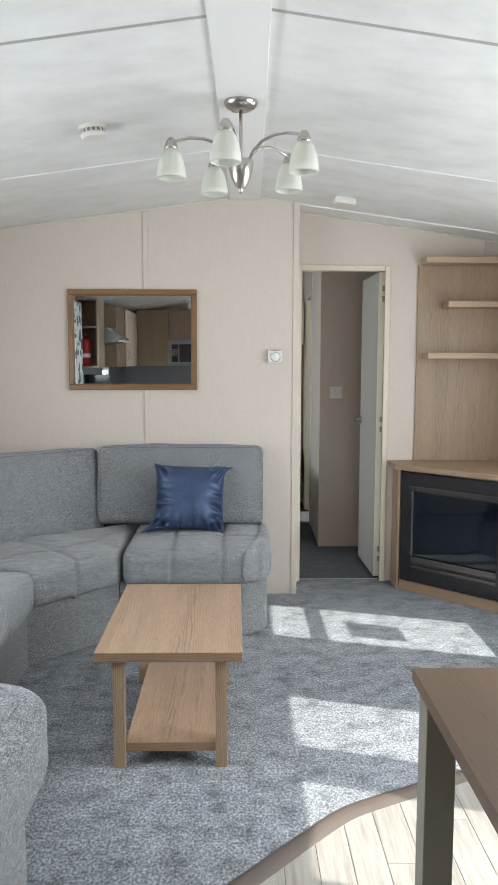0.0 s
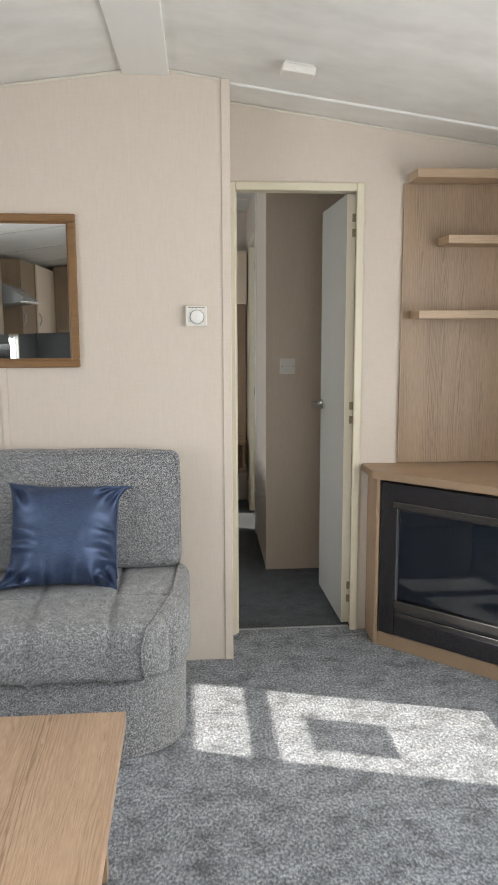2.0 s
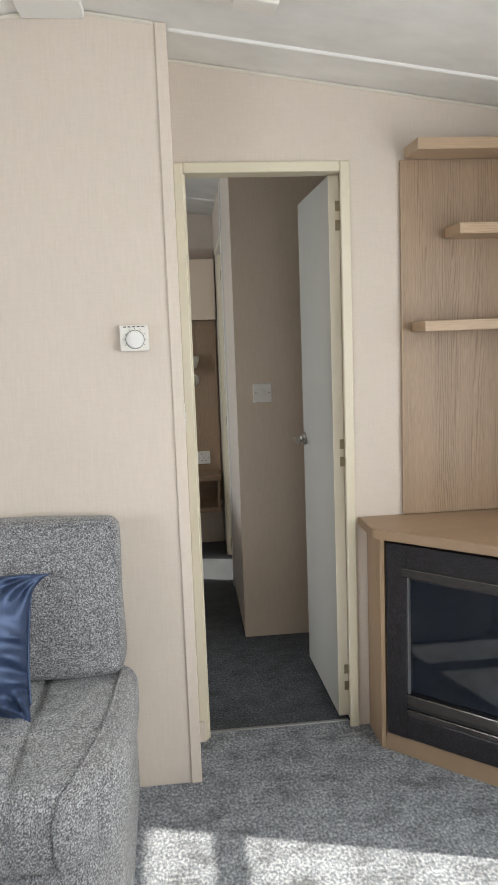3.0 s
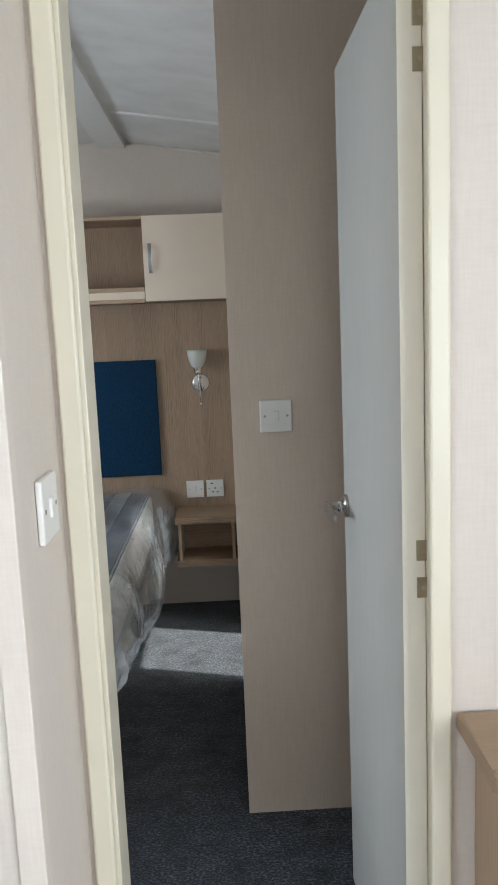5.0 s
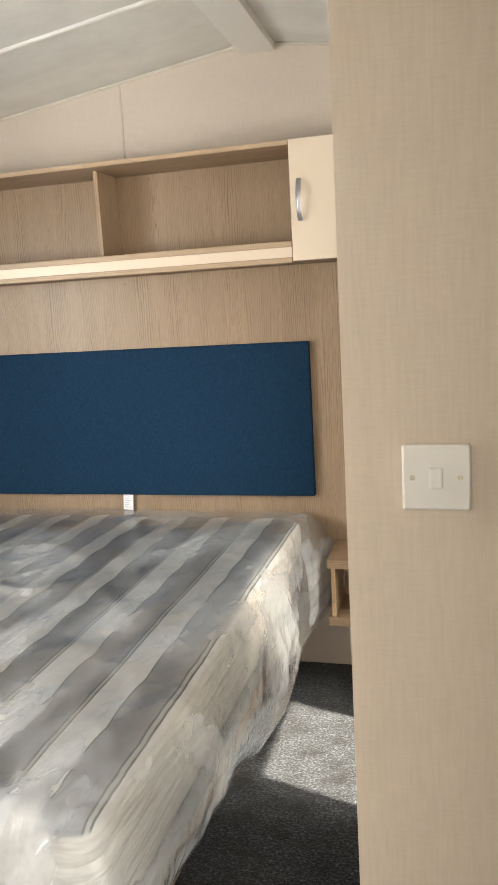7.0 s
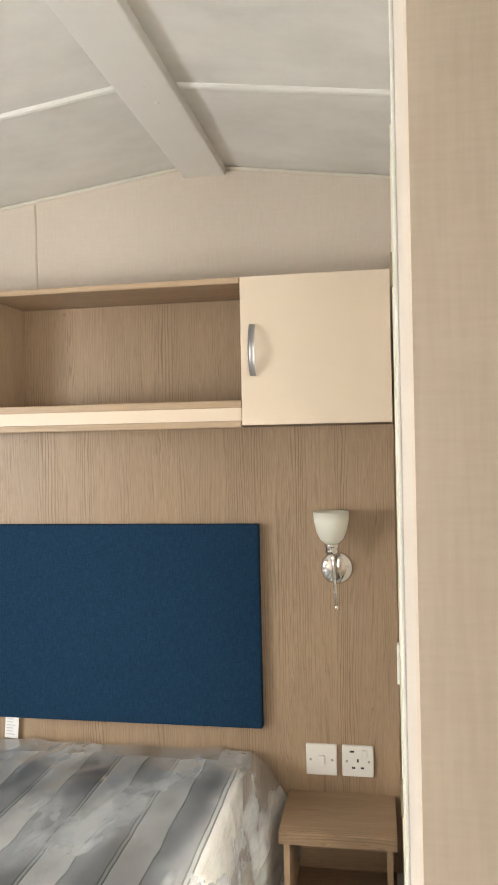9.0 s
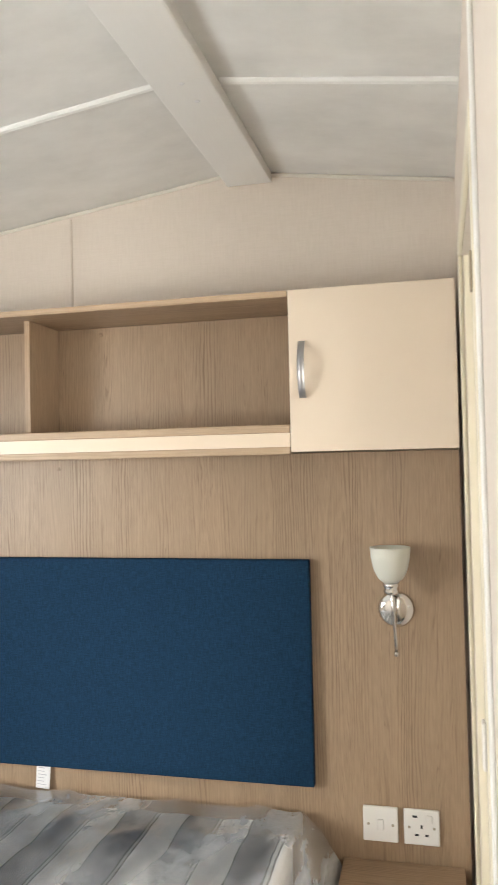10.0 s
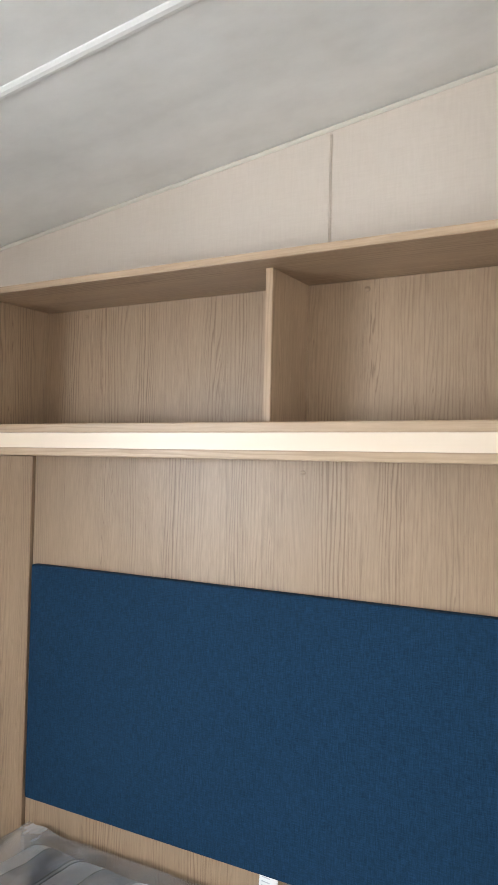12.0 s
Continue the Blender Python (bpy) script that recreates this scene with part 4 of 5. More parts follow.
    ring = dense([(0.02, 3.83), (0.155, 3.83)] + arc(0.155, 3.675, 0.155, 90, 0) + [(0.31, 3.12)], 0.03)
    part("piping", local(ob, tube([(x, y, top + 0.042) for x, y in ring[:-14]], 0.005, 6)), tweed_cloth, ob, "", True)
    # backs
    back_cushion(ob, (0.562, 6.155, top - 0.01), 0, 0.93, top - 0.01, 0.885)
    back_cushion(ob, (-0.27, 5.90, top - 0.07), 43, 0.79, top - 0.07, 0.872)
    back_cushion(ob, (LEFT + 0.03, 4.55, top - 0.01), 90, 0.9, top - 0.01, 0.885)
    back_cushion(ob, (LEFT + 0.03, 3.65, top - 0.01), 90, 0.86, top - 0.01, 0.885)
    return ob


corner_sofa()


# how far the corners are pulled out, by side and height
EARS = {(False, True): (-0.012, 0.004), (True, True): (0.052, -0.006), (False, False): (-0.072, -0.020), (True, False): (0.004, -0.024)}


def scatter_cushion():
    """A filled square with pulled-out corners; creases fan out from the corners."""
    ob = thing("scatter_cushion", (0.625, 5.83, 0.47), "navy satin scatter cushion with pinched corners", "cushion")
    bm = bmesh.new()
    n, half, deep = 84, 0.186, 0.082
    grids = []
    for side in (-1, 1):
        g = []
        for i in range(n + 1):
            row = []
            for j in range(n + 1):
                u, v = 2 * i / n - 1, 2 * j / n - 1
                ex, ez = EARS[(u > 0, v > 0)]
                ear = (abs(u) * abs(v)) ** 6
                x = u * half * (1 - 0.05 * (1 - v ** 2)) + ex * ear
                z = v * half * 0.97 * (1 - 0.06 * (1 - u ** 2)) + ez * ear
                puff = (max(0, 1 - abs(u) ** 3.2) * max(0, 1 - abs(v) ** 3.2)) ** 0.5
                crease = 0.010 * noise.noise(Vector((u * 1.8 + v, v * 2.2 - u, 1.7 + side))) + 0.013 * math.sin(19 * v + 3 * u + 5 * noise.noise(Vector((u * 2, v * 2, 3.0)))) * math.exp(-((1 - abs(u)) / 0.33) ** 2) * (1.2 if v < 0.1 else 0.3) + 0.010 * math.sin(22 * u + 5 * noise.noise(Vector((u * 3, v * 2, 8.0)))) * math.exp(-((1 + v) / 0.3) ** 2)
                for cu in (-1, 1):
                    for cv in (-1, 1):
                        d = math.hypot(u - cu, v - cv)
                        a = math.atan2(abs(v - cv), abs(u - cu))
                        fan = math.sin(9.0 * a + 2.0 * cu + 1.3 * cv + 1.5 * noise.noise(Vector((cu, cv, d * 2))))
                        crease += 0.015 * fan * math.exp(-((d - 0.28) / 0.2) ** 2)
                row.append(bm.verts.new((x, side * deep * puff + crease * min(1, 3 * puff), z)))
            g.append(row)
        grids.append(g)
    for g in grids:
        for i in range(n):
            for j in range(n):
                bm.faces.new((g[i][j], g[i + 1][j], g[i + 1][j + 1], g[i][j + 1]))
    bmesh.ops.remove_doubles(bm, verts=bm.verts, dist=1e-4)
    place = Matrix.Translation((0, 0, 0.178)) @ pose(0, 0, 0, -21, 2.5, 4)
    bmesh.ops.transform(bm, matrix=place, verts=bm.verts)
    part("cover", bm, satin_cloth, ob, "", True)
    zip_line = []
    for k in range(31):
        v = 0.86 - 1.72 * k / 30
        zip_line.append(place @ Vector((half * (1 - 0.05 * (1 - v ** 2)) + 0.002, 0, v * half * 0.95)))
    part("zip_seam", tube(zip_line, 0.0035, 6), satin_cloth, ob, "", True)
    return ob


scatter_cushion()


def fireplace():
    """A corner cabinet whose slanting front holds an electric fire."""
    ob = thing("fireplace_cabinet", (2.2, 6.2, 0), "ash corner fireplace cabinet with a rounded top", "fireplace")
    a, b = Vector((1.853, 6.288)), Vector((2.38, 5.761))
    d = (b - a).normalized()
    n = Vector((-d.y, d.x)) * -1
    def plan(s, out):
        p = a + d * s + n * out
        return (p.x, p.y)
    length = (b - a).length
    # n points out of the face, into the room
    body = [(1.857, 6.446), (1.857, 6.292), plan(0.01, -0.05), plan(length, -0.05), (2.676, 5.80), (2.676, 6.446)]
    part("carcass", local(ob, prism_into(bmesh.new(), body, 0.0, 0.735)), ash_z, ob)
    part("side_panel", local(ob, prism_into(bmesh.new(), [(1.853, 6.446), (1.853, 6.288), plan(0.016, 0.0), plan(0.016, -0.02), (1.868, 6.446)], 0.0, 0.736, 0.0)), edge_z, ob)
    part("side_panel", local(ob, prism_into(bmesh.new(), [plan(length - 0.02, -0.05), plan(length - 0.02, 0), plan(length, 0), (2.676, 5.761), (2.676, 5.79)], 0.0, 0.736)), ash_z, ob)
    part("plinth", local(ob, prism_into(bmesh.new(), [plan(0.017, -0.045), plan(0.017, -0.004), plan(length - 0.021, -0.004), plan(length - 0.021, -0.045)], 0.0, 0.062)), mantel_ash, ob)
    top = [(1.823, 6.446)] + arc(1.853, 6.285, 0.03, 180, 225, 4) + [plan(length + 0.005, 0.022), (2.676, 5.742), (2.676, 6.446)]
    part("mantel_top", local(ob, prism_into(bmesh.new(), top, 0.737, 0.770, 0.006)), mantel_ash, ob)

    fire = part("electric_fire", local(ob, prism_into(bmesh.new(), [plan(0.026, -0.045), plan(0.026, 0.004), plan(0.098, 0.004), plan(0.098, -0.045)], 0.065, 0.722, 0.001)), bronze, ob, "dark bronze electric fire")

    def piece(name, s0, s1, o0, o1, z0, z1, mat, bev=0.0, label=""):
        bm = prism_into(bmesh.new(), [plan(s0, o0), plan(s0, o1), plan(s1, o1), plan(s1, o0)], z0, z1, bev)
        return part(name, local(fire, bm), mat, fire, label)

    e = length - 0.026
    piece("frame_side", e - 0.072, e, -0.045, 0.004, 0.065, 0.722, bronze, 0.001)
    piece("frame_top", 0.0985, e - 0.0725, -0.045, 0.0035, 0.61, 0.722, bronze, 0.001)
    piece("inner_trim", 0.085, e - 0.06, 0.004, 0.012, 0.618, 0.648, bronze_trim, 0.003, "polished bronze bar")
    piece("inner_trim", 0.085, 0.1, 0.004, 0.012, 0.10, 0.617, bronze, 0.002)
    piece("inner_trim", e - 0.075, e - 0.06, 0.004, 0.012, 0.10, 0.617, bronze, 0.002)
    piece("lower_bar", 0.1005, e - 0.0755, -0.02, 0.010, 0.185, 0.222, bronze_trim, 0.003, "polished bronze bar")
    piece("grille", 0.1005, e - 0.0755, -0.03, 0.001, 0.172, 0.184, dark_slot)
    piece("lower_bar", 0.1005, e - 0.0755, -0.02, 0.010, 0.150, 0.171, bronze_trim, 0.003)
    piece("drawer_front", 0.1005, e - 0.0755, -0.02, 0.006, 0.068, 0.148, bronze, 0.003)
    piece("fire_window", 0.1005, e - 0.0755, -0.012, -0.008, 0.223, 0.617, fire_glass, 0.0, "smoked glass window")
    rnd = random.Random(4)
    for k in range(16):
        coal = bmesh.new()
        bmesh.ops.create_icosphere(coal, subdivisions=2, radius=0.02)
        p = plan(0.13 + 0.027 * k, -0.031)
        size = rnd.uniform(0.7, 1.25)
        for v in coal.verts:
            v.co = Vector((v.co.x * size, v.co.y * 0.6, v.co.z * size * 0.9)) * (1 + 0.3 * noise.noise(v.co * 60 + Vector((k, 0, 0)))) + Vector((p[0], p[1], 0.237 + 0.012 * (k % 3)))
        part("coal", local(fire, coal), coal_grey, fire, "pale imitation coal")
    piece("firebox_back", 0.1005, e - 0.0755, -0.0495, -0.046, 0.223, 0.617, fire_back)
    piece("window_bead", 0.1005, 0.106, -0.008, 0.004, 0.223, 0.617, steel, 0.001)
    return ob


fireplace()


def wall_shelves():
    back = thing("shelf_panel", (2.33, 6.45, 0.772), "ash back panel with three wall shelves", "shelf unit")
    part("back_panel", local(back, box(1.985, 2.674, 6.434, 6.448, 0.772, 1.955, 0.001)), ash_z, back)
    part("edge_strip", local(back, box(1.981, 1.985, 6.434, 6.448, 0.772, 1.955)), edge_z, back)
    for x0, z0, z1 in ((1.994, 1.956, 1.991), (2.130, 1.699, 1.733), (2.016, 1.397, 1.430)):
        part("shelf", local(back, box(x0, 2.674, 6.30, 6.4335, z0, z1, 0.0015)), edge_x, back)
    return back


wall_shelves()


def smoke_alarm():
    x, y = 0.352, 4.70
    ob = thing("smoke_alarm", (x, y, roof(x)), "round white slotted smoke alarm on the ceiling", "smoke alarm")
    tilt = Matrix.Rotation(math.atan(-SLOPE), 4, "Y")
    for name, prof, m in (("base", [(0.052, 0.0), (0.052, -0.012), (0.046, -0.014)], white_plastic), ("sensor_band", [(0.044, -0.013), (0.044, -0.028)], leg_paint), ("cap", [(0.048, -0.027), (0.048, -0.034), (0.042, -0.042), (0.0, -0.043)], white_plastic)):
        bm = lathe(prof, (0, 0, 0), 30)
        bmesh.ops.transform(bm, matrix=tilt, verts=bm.verts)
        part(name, bm, m, ob)
    for k in range(16):
        a = 2 * math.pi * k / 16
        bm = box(-0.003, 0.003, 0.0435, 0.0475, -0.028, -0.013)
        bmesh.ops.transform(bm, matrix=tilt @ Matrix.Rotation(a, 4, "Z"), verts=bm.verts)
        part("fin", bm, white_plastic, ob)
    return ob


smoke_alarm()


def gas_alarm():
    x, y = 1.457, 5.93
    ob = thing("carbon_monoxide_alarm", (x, y, roof(x)), "white rectangular gas alarm on the sloping ceiling", "alarm")
    ob.matrix_basis = pose(x, y, roof(x), 0, math.degrees(math.atan(SLOPE)), 0)
    part("base", box(-0.05, 0.05, -0.028, 0.028, -0.008, 0.004, 0.002), white_pvc, ob)
    part("cover", box(-0.058, 0.058, -0.036, 0.036, -0.034, -0.006, 0.006, 3), white_plastic, ob)
    part("button", box(-0.012, 0.012, -0.0375, -0.035, -0.028, -0.020, 0.001), white_pvc, ob)
    return ob


gas_alarm()


def chandelier():
    cx, cy, top = 0.893, 4.585, 2.281
    ob = thing("ceiling_light", (cx, cy, top), "five-arm brushed nickel ceiling light with frosted shades", "ceiling light")
    part("canopy", lathe([(0.060, 0.0), (0.060, -0.006), (0.052, -0.018), (0.038, -0.026), (0.0, -0.028)], (0, 0, 0)), nickel, ob, "", True)
    for a in (0.4, 2.6):
        part("screw", lathe([(0.004, 0.0), (0.004, -0.003), (0.0, -0.004)], (0.033 * math.cos(a), 0.033 * math.sin(a), -0.026), 10), chrome, ob)
    part("stem", lathe([(0.0065, -0.02), (0.0065, -0.22)], (0, 0, 0), 14), nickel, ob, "", True)
    part("hub", lathe([(0.0, -0.178), (0.044, -0.178), (0.046, -0.184), (0.043, -0.205), (0.034, -0.24), (0.020, -0.266), (0.011, -0.275), (0.008, -0.279), (0.0095, -0.285), (0.0, -0.292)], (0, 0, -0.02)), nickel, ob, "conical brushed nickel hub", True)
    for a in (-102, -30, 42, 114, 186):
        c, s = math.cos(radians(a)), math.sin(radians(a))
        pts = [(r * c, r * s, z - 0.02) for r, z in ((0.034, -0.18), (0.05, -0.15), (0.085, -0.122), (0.13, -0.108), (0.18, -0.107), (0.225, -0.118), (0.243, -0.132))]
        arm = part("arm", tube(pts, 0.0055, 10), nickel, ob, "", True)
        hx, hy = 0.245 * c, 0.245 * s
        part("shade_cap", lathe([(0.0, -0.108), (0.009, -0.110), (0.017, -0.120), (0.024, -0.140), (0.025, -0.148), (0.0, -0.148)], (hx, hy, -0.02), 20), nickel, arm, "brushed nickel lamp cap", True)
        part("shade", lathe([(0.024, -0.147), (0.035, -0.165), (0.044, -0.19), (0.050, -0.22), (0.0515, -0.243), (0.0475, -0.247), (0.0475, -0.243), (0.046, -0.22), (0.040, -0.19), (0.031, -0.165), (0.02, -0.15)], (hx, hy, -0.02), 26), frosted, arm, "frosted white glass shade", True)
    return ob


chandelier()


# ---- bedroom ----
def bed():
    ob = thing("bed", (0.42, 8.2, 0), "double bed with a striped mattress still in polythene", "bed")
    x0, x1, y0, y1, low, high = -0.25, 1.09, 7.28, 9.03, 0.35, 0.615
    part("bed_base", local(ob, box(-0.12, 0.962, 7.585, 9.05, 0.0, 0.25, 0.003)), ash_y, ob, "low ash bed base")
    rim = [(-0.2, 9.04)] + arc(-0.1, 7.43, 0.1, 180, 270) + arc(0.955, 7.43, 0.1, -90, 0) + [(1.055, 9.04)]
    part("slat_frame", local(ob, prism_into(bmesh.new(), rim, 0.251, 0.315, 0.02)), rim_grey, ob, "grey steel mattress frame with rounded corners", True)
    # Black inset block, added as the shade between frame and mattress
    part("slat_deck", local(ob, box(-0.17, 1.02, 7.38, 9.03, 0.3155, 0.354)), dark_slot, ob, "dark block standing for the shaded gap under the mattress")
    bm = pad_into(bmesh.new(), ((x0, y0), (x1, y0), (x1, y1), (x0, y1)), low + 0.006, high, 0.05, 0.01, 96)
    for v in bm.verts:
        top_share = max(0.0, min(1.0, (v.co.z - high + 0.03) / 0.03))
        v.co.z += top_share * (0.010 * abs(math.sin((v.co.y + 0.5 * v.co.x) * 16) * math.sin((v.co.x - x0) * math.pi / 0.166)) ** 0.6 - 0.008 + 0.004 * noise.noise(v.co * 3))
    part("mattress", local(ob, bm), ticking, ob, "white mattress with broad grey stripes", True)

    # the loose bag: clings on top, hangs uneven and creased at the sides
    def bag(u, v):
        """u, v run over the top and on down the sides (0..1 is the top)."""
        X, Y = x0 + (x1 - x0) * min(1, max(0, u)), y0 + (y1 - y0) * min(1, max(0, v))
        over_x, over_y = max(0, u - 1) * (x1 - x0) - max(0, -u) * (x1 - x0), max(0, v - 1) * (y1 - y0) - max(0, -v) * (y1 - y0)
        drop = max(abs(over_x), abs(over_y))
        s = Vector((X, Y, drop * 4))
        fold = noise.noise(Vector((X * 3, Y * 1.4, 0.3))) * 0.5 + noise.noise(Vector((X * 7 + Y * 4, Y * 5 - X * 3, drop * 3))) * 0.32 + 0.10 * noise.noise(Vector((X * 15 + Y * 9, Y * 13, drop * 9)))
        long_fold = max(0.0, 1 - 7 * abs(noise.noise(Vector((X * 2.1 + Y * 1.6, Y * 1.0 - X * 2.4, drop * 1.5 + 4.0)))))
        short_fold = max(0.0, 1 - 5 * abs(noise.noise(Vector((X * 6.5 - Y * 2.0, Y * 4.0 + X * 2.2, drop * 6 + 2.0)))))
        tiny_fold = max(0.0, 1 - 4 * abs(noise.noise(Vector((X * 17 + Y * 6, Y * 14, drop * 15)))))
        foot = math.exp(-max(0.0, v) / 0.12)
        rise = 0.008 * long_fold + 0.003 * short_fold + (0.0007 + 0.006 * foot) * tiny_fold
        z = high + 0.024 - 0.012 * max(0.0, min(1.0, (v - 0.82) / 0.12)) + 0.006 * fold + rise
        out = 0.0
        if drop > 0:
            t = min(1.0, drop / 0.5)
            hem = 0.012 * noise.noise(Vector((X * 2.0, Y * 1.7, 9.0)))
            near_corner = max(0.0, min(1.0, (X - x1 + 0.28) / 0.28))
            foot_hem = 0.31 + 0.07 * near_corner * near_corner
            side_hem = 0.16 + 0.22 * max(0.0, 1 - (Y - y0) / 0.95) ** 0.8
            bottom = (foot_hem if abs(over_y) > abs(over_x) else side_hem if u > 0.5 else 0.25) + hem
            z = high + 0.022 - t * (high + 0.022 - bottom) + 0.008 * fold + rise * max(0.0, 1 - drop / 0.08)
            swell = 0.75 + 0.35 * noise.noise(Vector((X * 2.3, Y * 2.1, 5.0)))
            out = 0.016 + 0.08 * math.sin(math.pi * min(1, t * 0.95)) ** 0.8 * swell + 0.010 * fold
            out += 0.003 * math.sin(26 * Y + 30 * X + 5 * fold) * t + (0.010 * long_fold + 0.004 * short_fold + 0.001 * tiny_fold) * min(1.0, drop / 0.06)
            out += 0.005 * noise.noise(Vector((X * 9, Y * 9, drop * 22))) * t
            if abs(over_x) > 0 and abs(over_y) > 0:
                out += 0.006 * math.sin(11 * math.atan2(abs(over_y), abs(over_x)) + 6 * noise.noise(Vector((drop * 7, 0.0, X)))) * t
            if v > 0.86:
                out += 0.07 * math.sin(math.pi * t) * (v - 0.86) / 0.14
            out -= 0.10 * max(0, t - 0.7)
            d = Vector((over_x, over_y)).normalized()
            X, Y = X + d.x * out, Y + d.y * out * (0.15 if v > 1 else 1.0)
        return (X, min(Y, 9.052), max(z, 0.10))

    bm = bmesh.new()
    nu, nv = 260, 290
    du, dv = 0.50 / (x1 - x0), 0.50 / (y1 - y0)
    grid = []
    for i in range(nu + 1):
        row = []
        for j in range(nv + 1):
            row.append(bm.verts.new(bag(-du + (1 + 2 * du) * i / nu, -dv + (1 + 1.0 * dv) * j / nv)))
        grid.append(row)
    for i in range(nu):
        for j in range(nv):
            bm.faces.new((grid[i][j], grid[i + 1][j], grid[i + 1][j + 1], grid[i][j + 1]))
    part("polythene_bag", local(ob, bm), wrap, ob, "loose creased clear polythene wrapping", True)
    return ob


bed()

panel = thing("wall_cladding", (0.6, 9.115, 0), "ash board cladding on the wall behind the bed", "wall cladding", "", "structure")
part("board", local(panel, box(-0.315, 1.518, 9.058, 9.114, 0.30, 1.5345, 0.001)), ash_z, panel)
part("board", local(panel, box(LEFT + 0.002, -0.319, 9.050, 9.114, 0.30, 1.5305, 0.002)), ash_z, panel)
part("foot_board", local(panel, box(LEFT + 0.002, 1.518, 9.085, 9.114, 0.0, 0.299, 0.001)), wallboard, panel)

pad = thing("headboard", (0.422, 9.056, 0.976), "navy blue woven upholstered headboard panel", "headboard")
bm = pad_into(bmesh.new(), ((-0.292, 9.03), (1.141, 9.03), (1.141, 9.056), (-0.292, 9.056)), 0.69, 1.262, 0.0045, 0.0, 14)
part("padded_cover", local(pad, bm), headboard_cloth, pad, "", True)
part("backing_board", local(pad, box(-0.288, 1.137, 9.0545, 9.0575, 0.694, 1.258)), kitchen_x, pad)
strap = thing("fabric_tag", (0.385, 9.045, 0.70), "small white printed label hanging under the headboard", "label")
strap.matrix_basis = pose(0.385, 9.045, 0.70, 0, 4, 0)
part("tag", box(-0.021, 0.021, -0.003, 0.0, -0.075, 0.0, 0.001), tag_white, strap)
for k in range(6):
    part("print_bar", box(-0.015, 0.004 + 0.008 * (k % 3 == 0), -0.0036, -0.003, -0.064 + 0.009 * k, -0.062 + 0.009 * k), faint_print, strap)


def bedhead_shelf():
    ob = thing("overbed_shelf", (0.4, 9.11, 1.53), "long ash open shelf above the bed", "shelf")
    y0, y1 = 8.885, 9.112
    part("top_board", local(ob, box(-0.335, 1.126, y0, y1, 1.905, 1.921, 0.001)), ash_x, ob)
    part("top_edge", local(ob, box(-0.335, 1.126, y0 - 0.003, y0 - 0.0002, 1.906, 1.920)), edge_x, ob)
    part("back_board", local(ob, box(-0.335, 1.126, y1 - 0.008, y1, 1.60, 1.904)), ash_z, ob)
    part("shelf_board", local(ob, box(-0.335, 1.126, y0 + 0.012, y1 - 0.009, 1.536, 1.602, 0.001)), ash_x, ob)
    part("edge_strip", local(ob, box(-0.335, 1.126, y0, y0 + 0.0115, 1.582, 1.602, 0.003)), edge_x, ob)
    part("edge_strip", local(ob, box(-0.335, 1.126, y0, y0 + 0.0115, 1.531, 1.549, 0.003)), edge_x, ob)
    part("white_band", local(ob, box(-0.335, 1.126, y0 + 0.003, y0 + 0.0115, 1.549, 1.582)), cream_door, ob, "cream band along the shelf front")
    part("divider", local(ob, box(0.403, 0.418, 8.944, y1 - 0.009, 1.6025, 1.9045, 0.001)), ash_z, ob)
    part("divider_edge", local(ob, box(0.4032, 0.4178, 8.94, 8.9438, 1.6025, 1.9045)), edge_z, ob)
    part("end_panel", local(ob, box(-0.350, -0.3355, y0, y1, 1.53, 1.921, 0.001)), ash_z, ob)
    for x, y, z in ((0.55, y1 - 0.0085, 1.885), (-0.2, y1 - 0.0085, 1.885), (0.435, 9.0575, 1.507)):
        part("screw_cap", lathe([(0.006, 0.0), (0.006, 0.002), (0.0, 0.003)], local_point(ob, (x, y, z)), 12, "y"), ash_x, ob)
    return ob


def local_point(ob, p):
    return Vector(p) - ob.location


bedhead_shelf()


def overbed_cupboard():
    ob = thing("overbed_cupboard", (1.31, 9.11, 1.53), "small cream wall cupboard with a bow handle", "cupboard")
    part("body", local(ob, box(1.128, 1.512, 8.905, 9.112, 1.536, 1.921, 0.001)), ash_z, ob)
    d = part("door", local(ob, box(1.128, 1.512, 8.884, 8.9045, 1.536, 1.921, 0.002)), cream_door, ob, "cream door")
    x, z0, z1 = 1.160, 1.663, 1.797
    pts = [(x, 8.884 - 0.003 - 0.026 * math.sin(math.pi * k / 12) ** 0.7, z0 + (z1 - z0) * k / 12) for k in range(13)]
    bow = bmesh.new()
    rings = []
    for p in pts:
        rings.append([bow.verts.new((p[0] + a, p[1] + b, p[2])) for a, b in ((-0.008, 0.002), (-0.008, -0.002), (0.008, -0.002), (0.008, 0.002))])
    for a, b in zip(rings, rings[1:]):
        for k in range(4):
            bow.faces.new((a[k], a[(k + 1) % 4], b[(k + 1) % 4], b[k]))
    bow.faces.new(rings[0]), bow.faces.new(rings[-1])
    part("handle", local(d, bow), steel, d, "satin steel bow handle", True)
    return ob


overbed_cupboard()


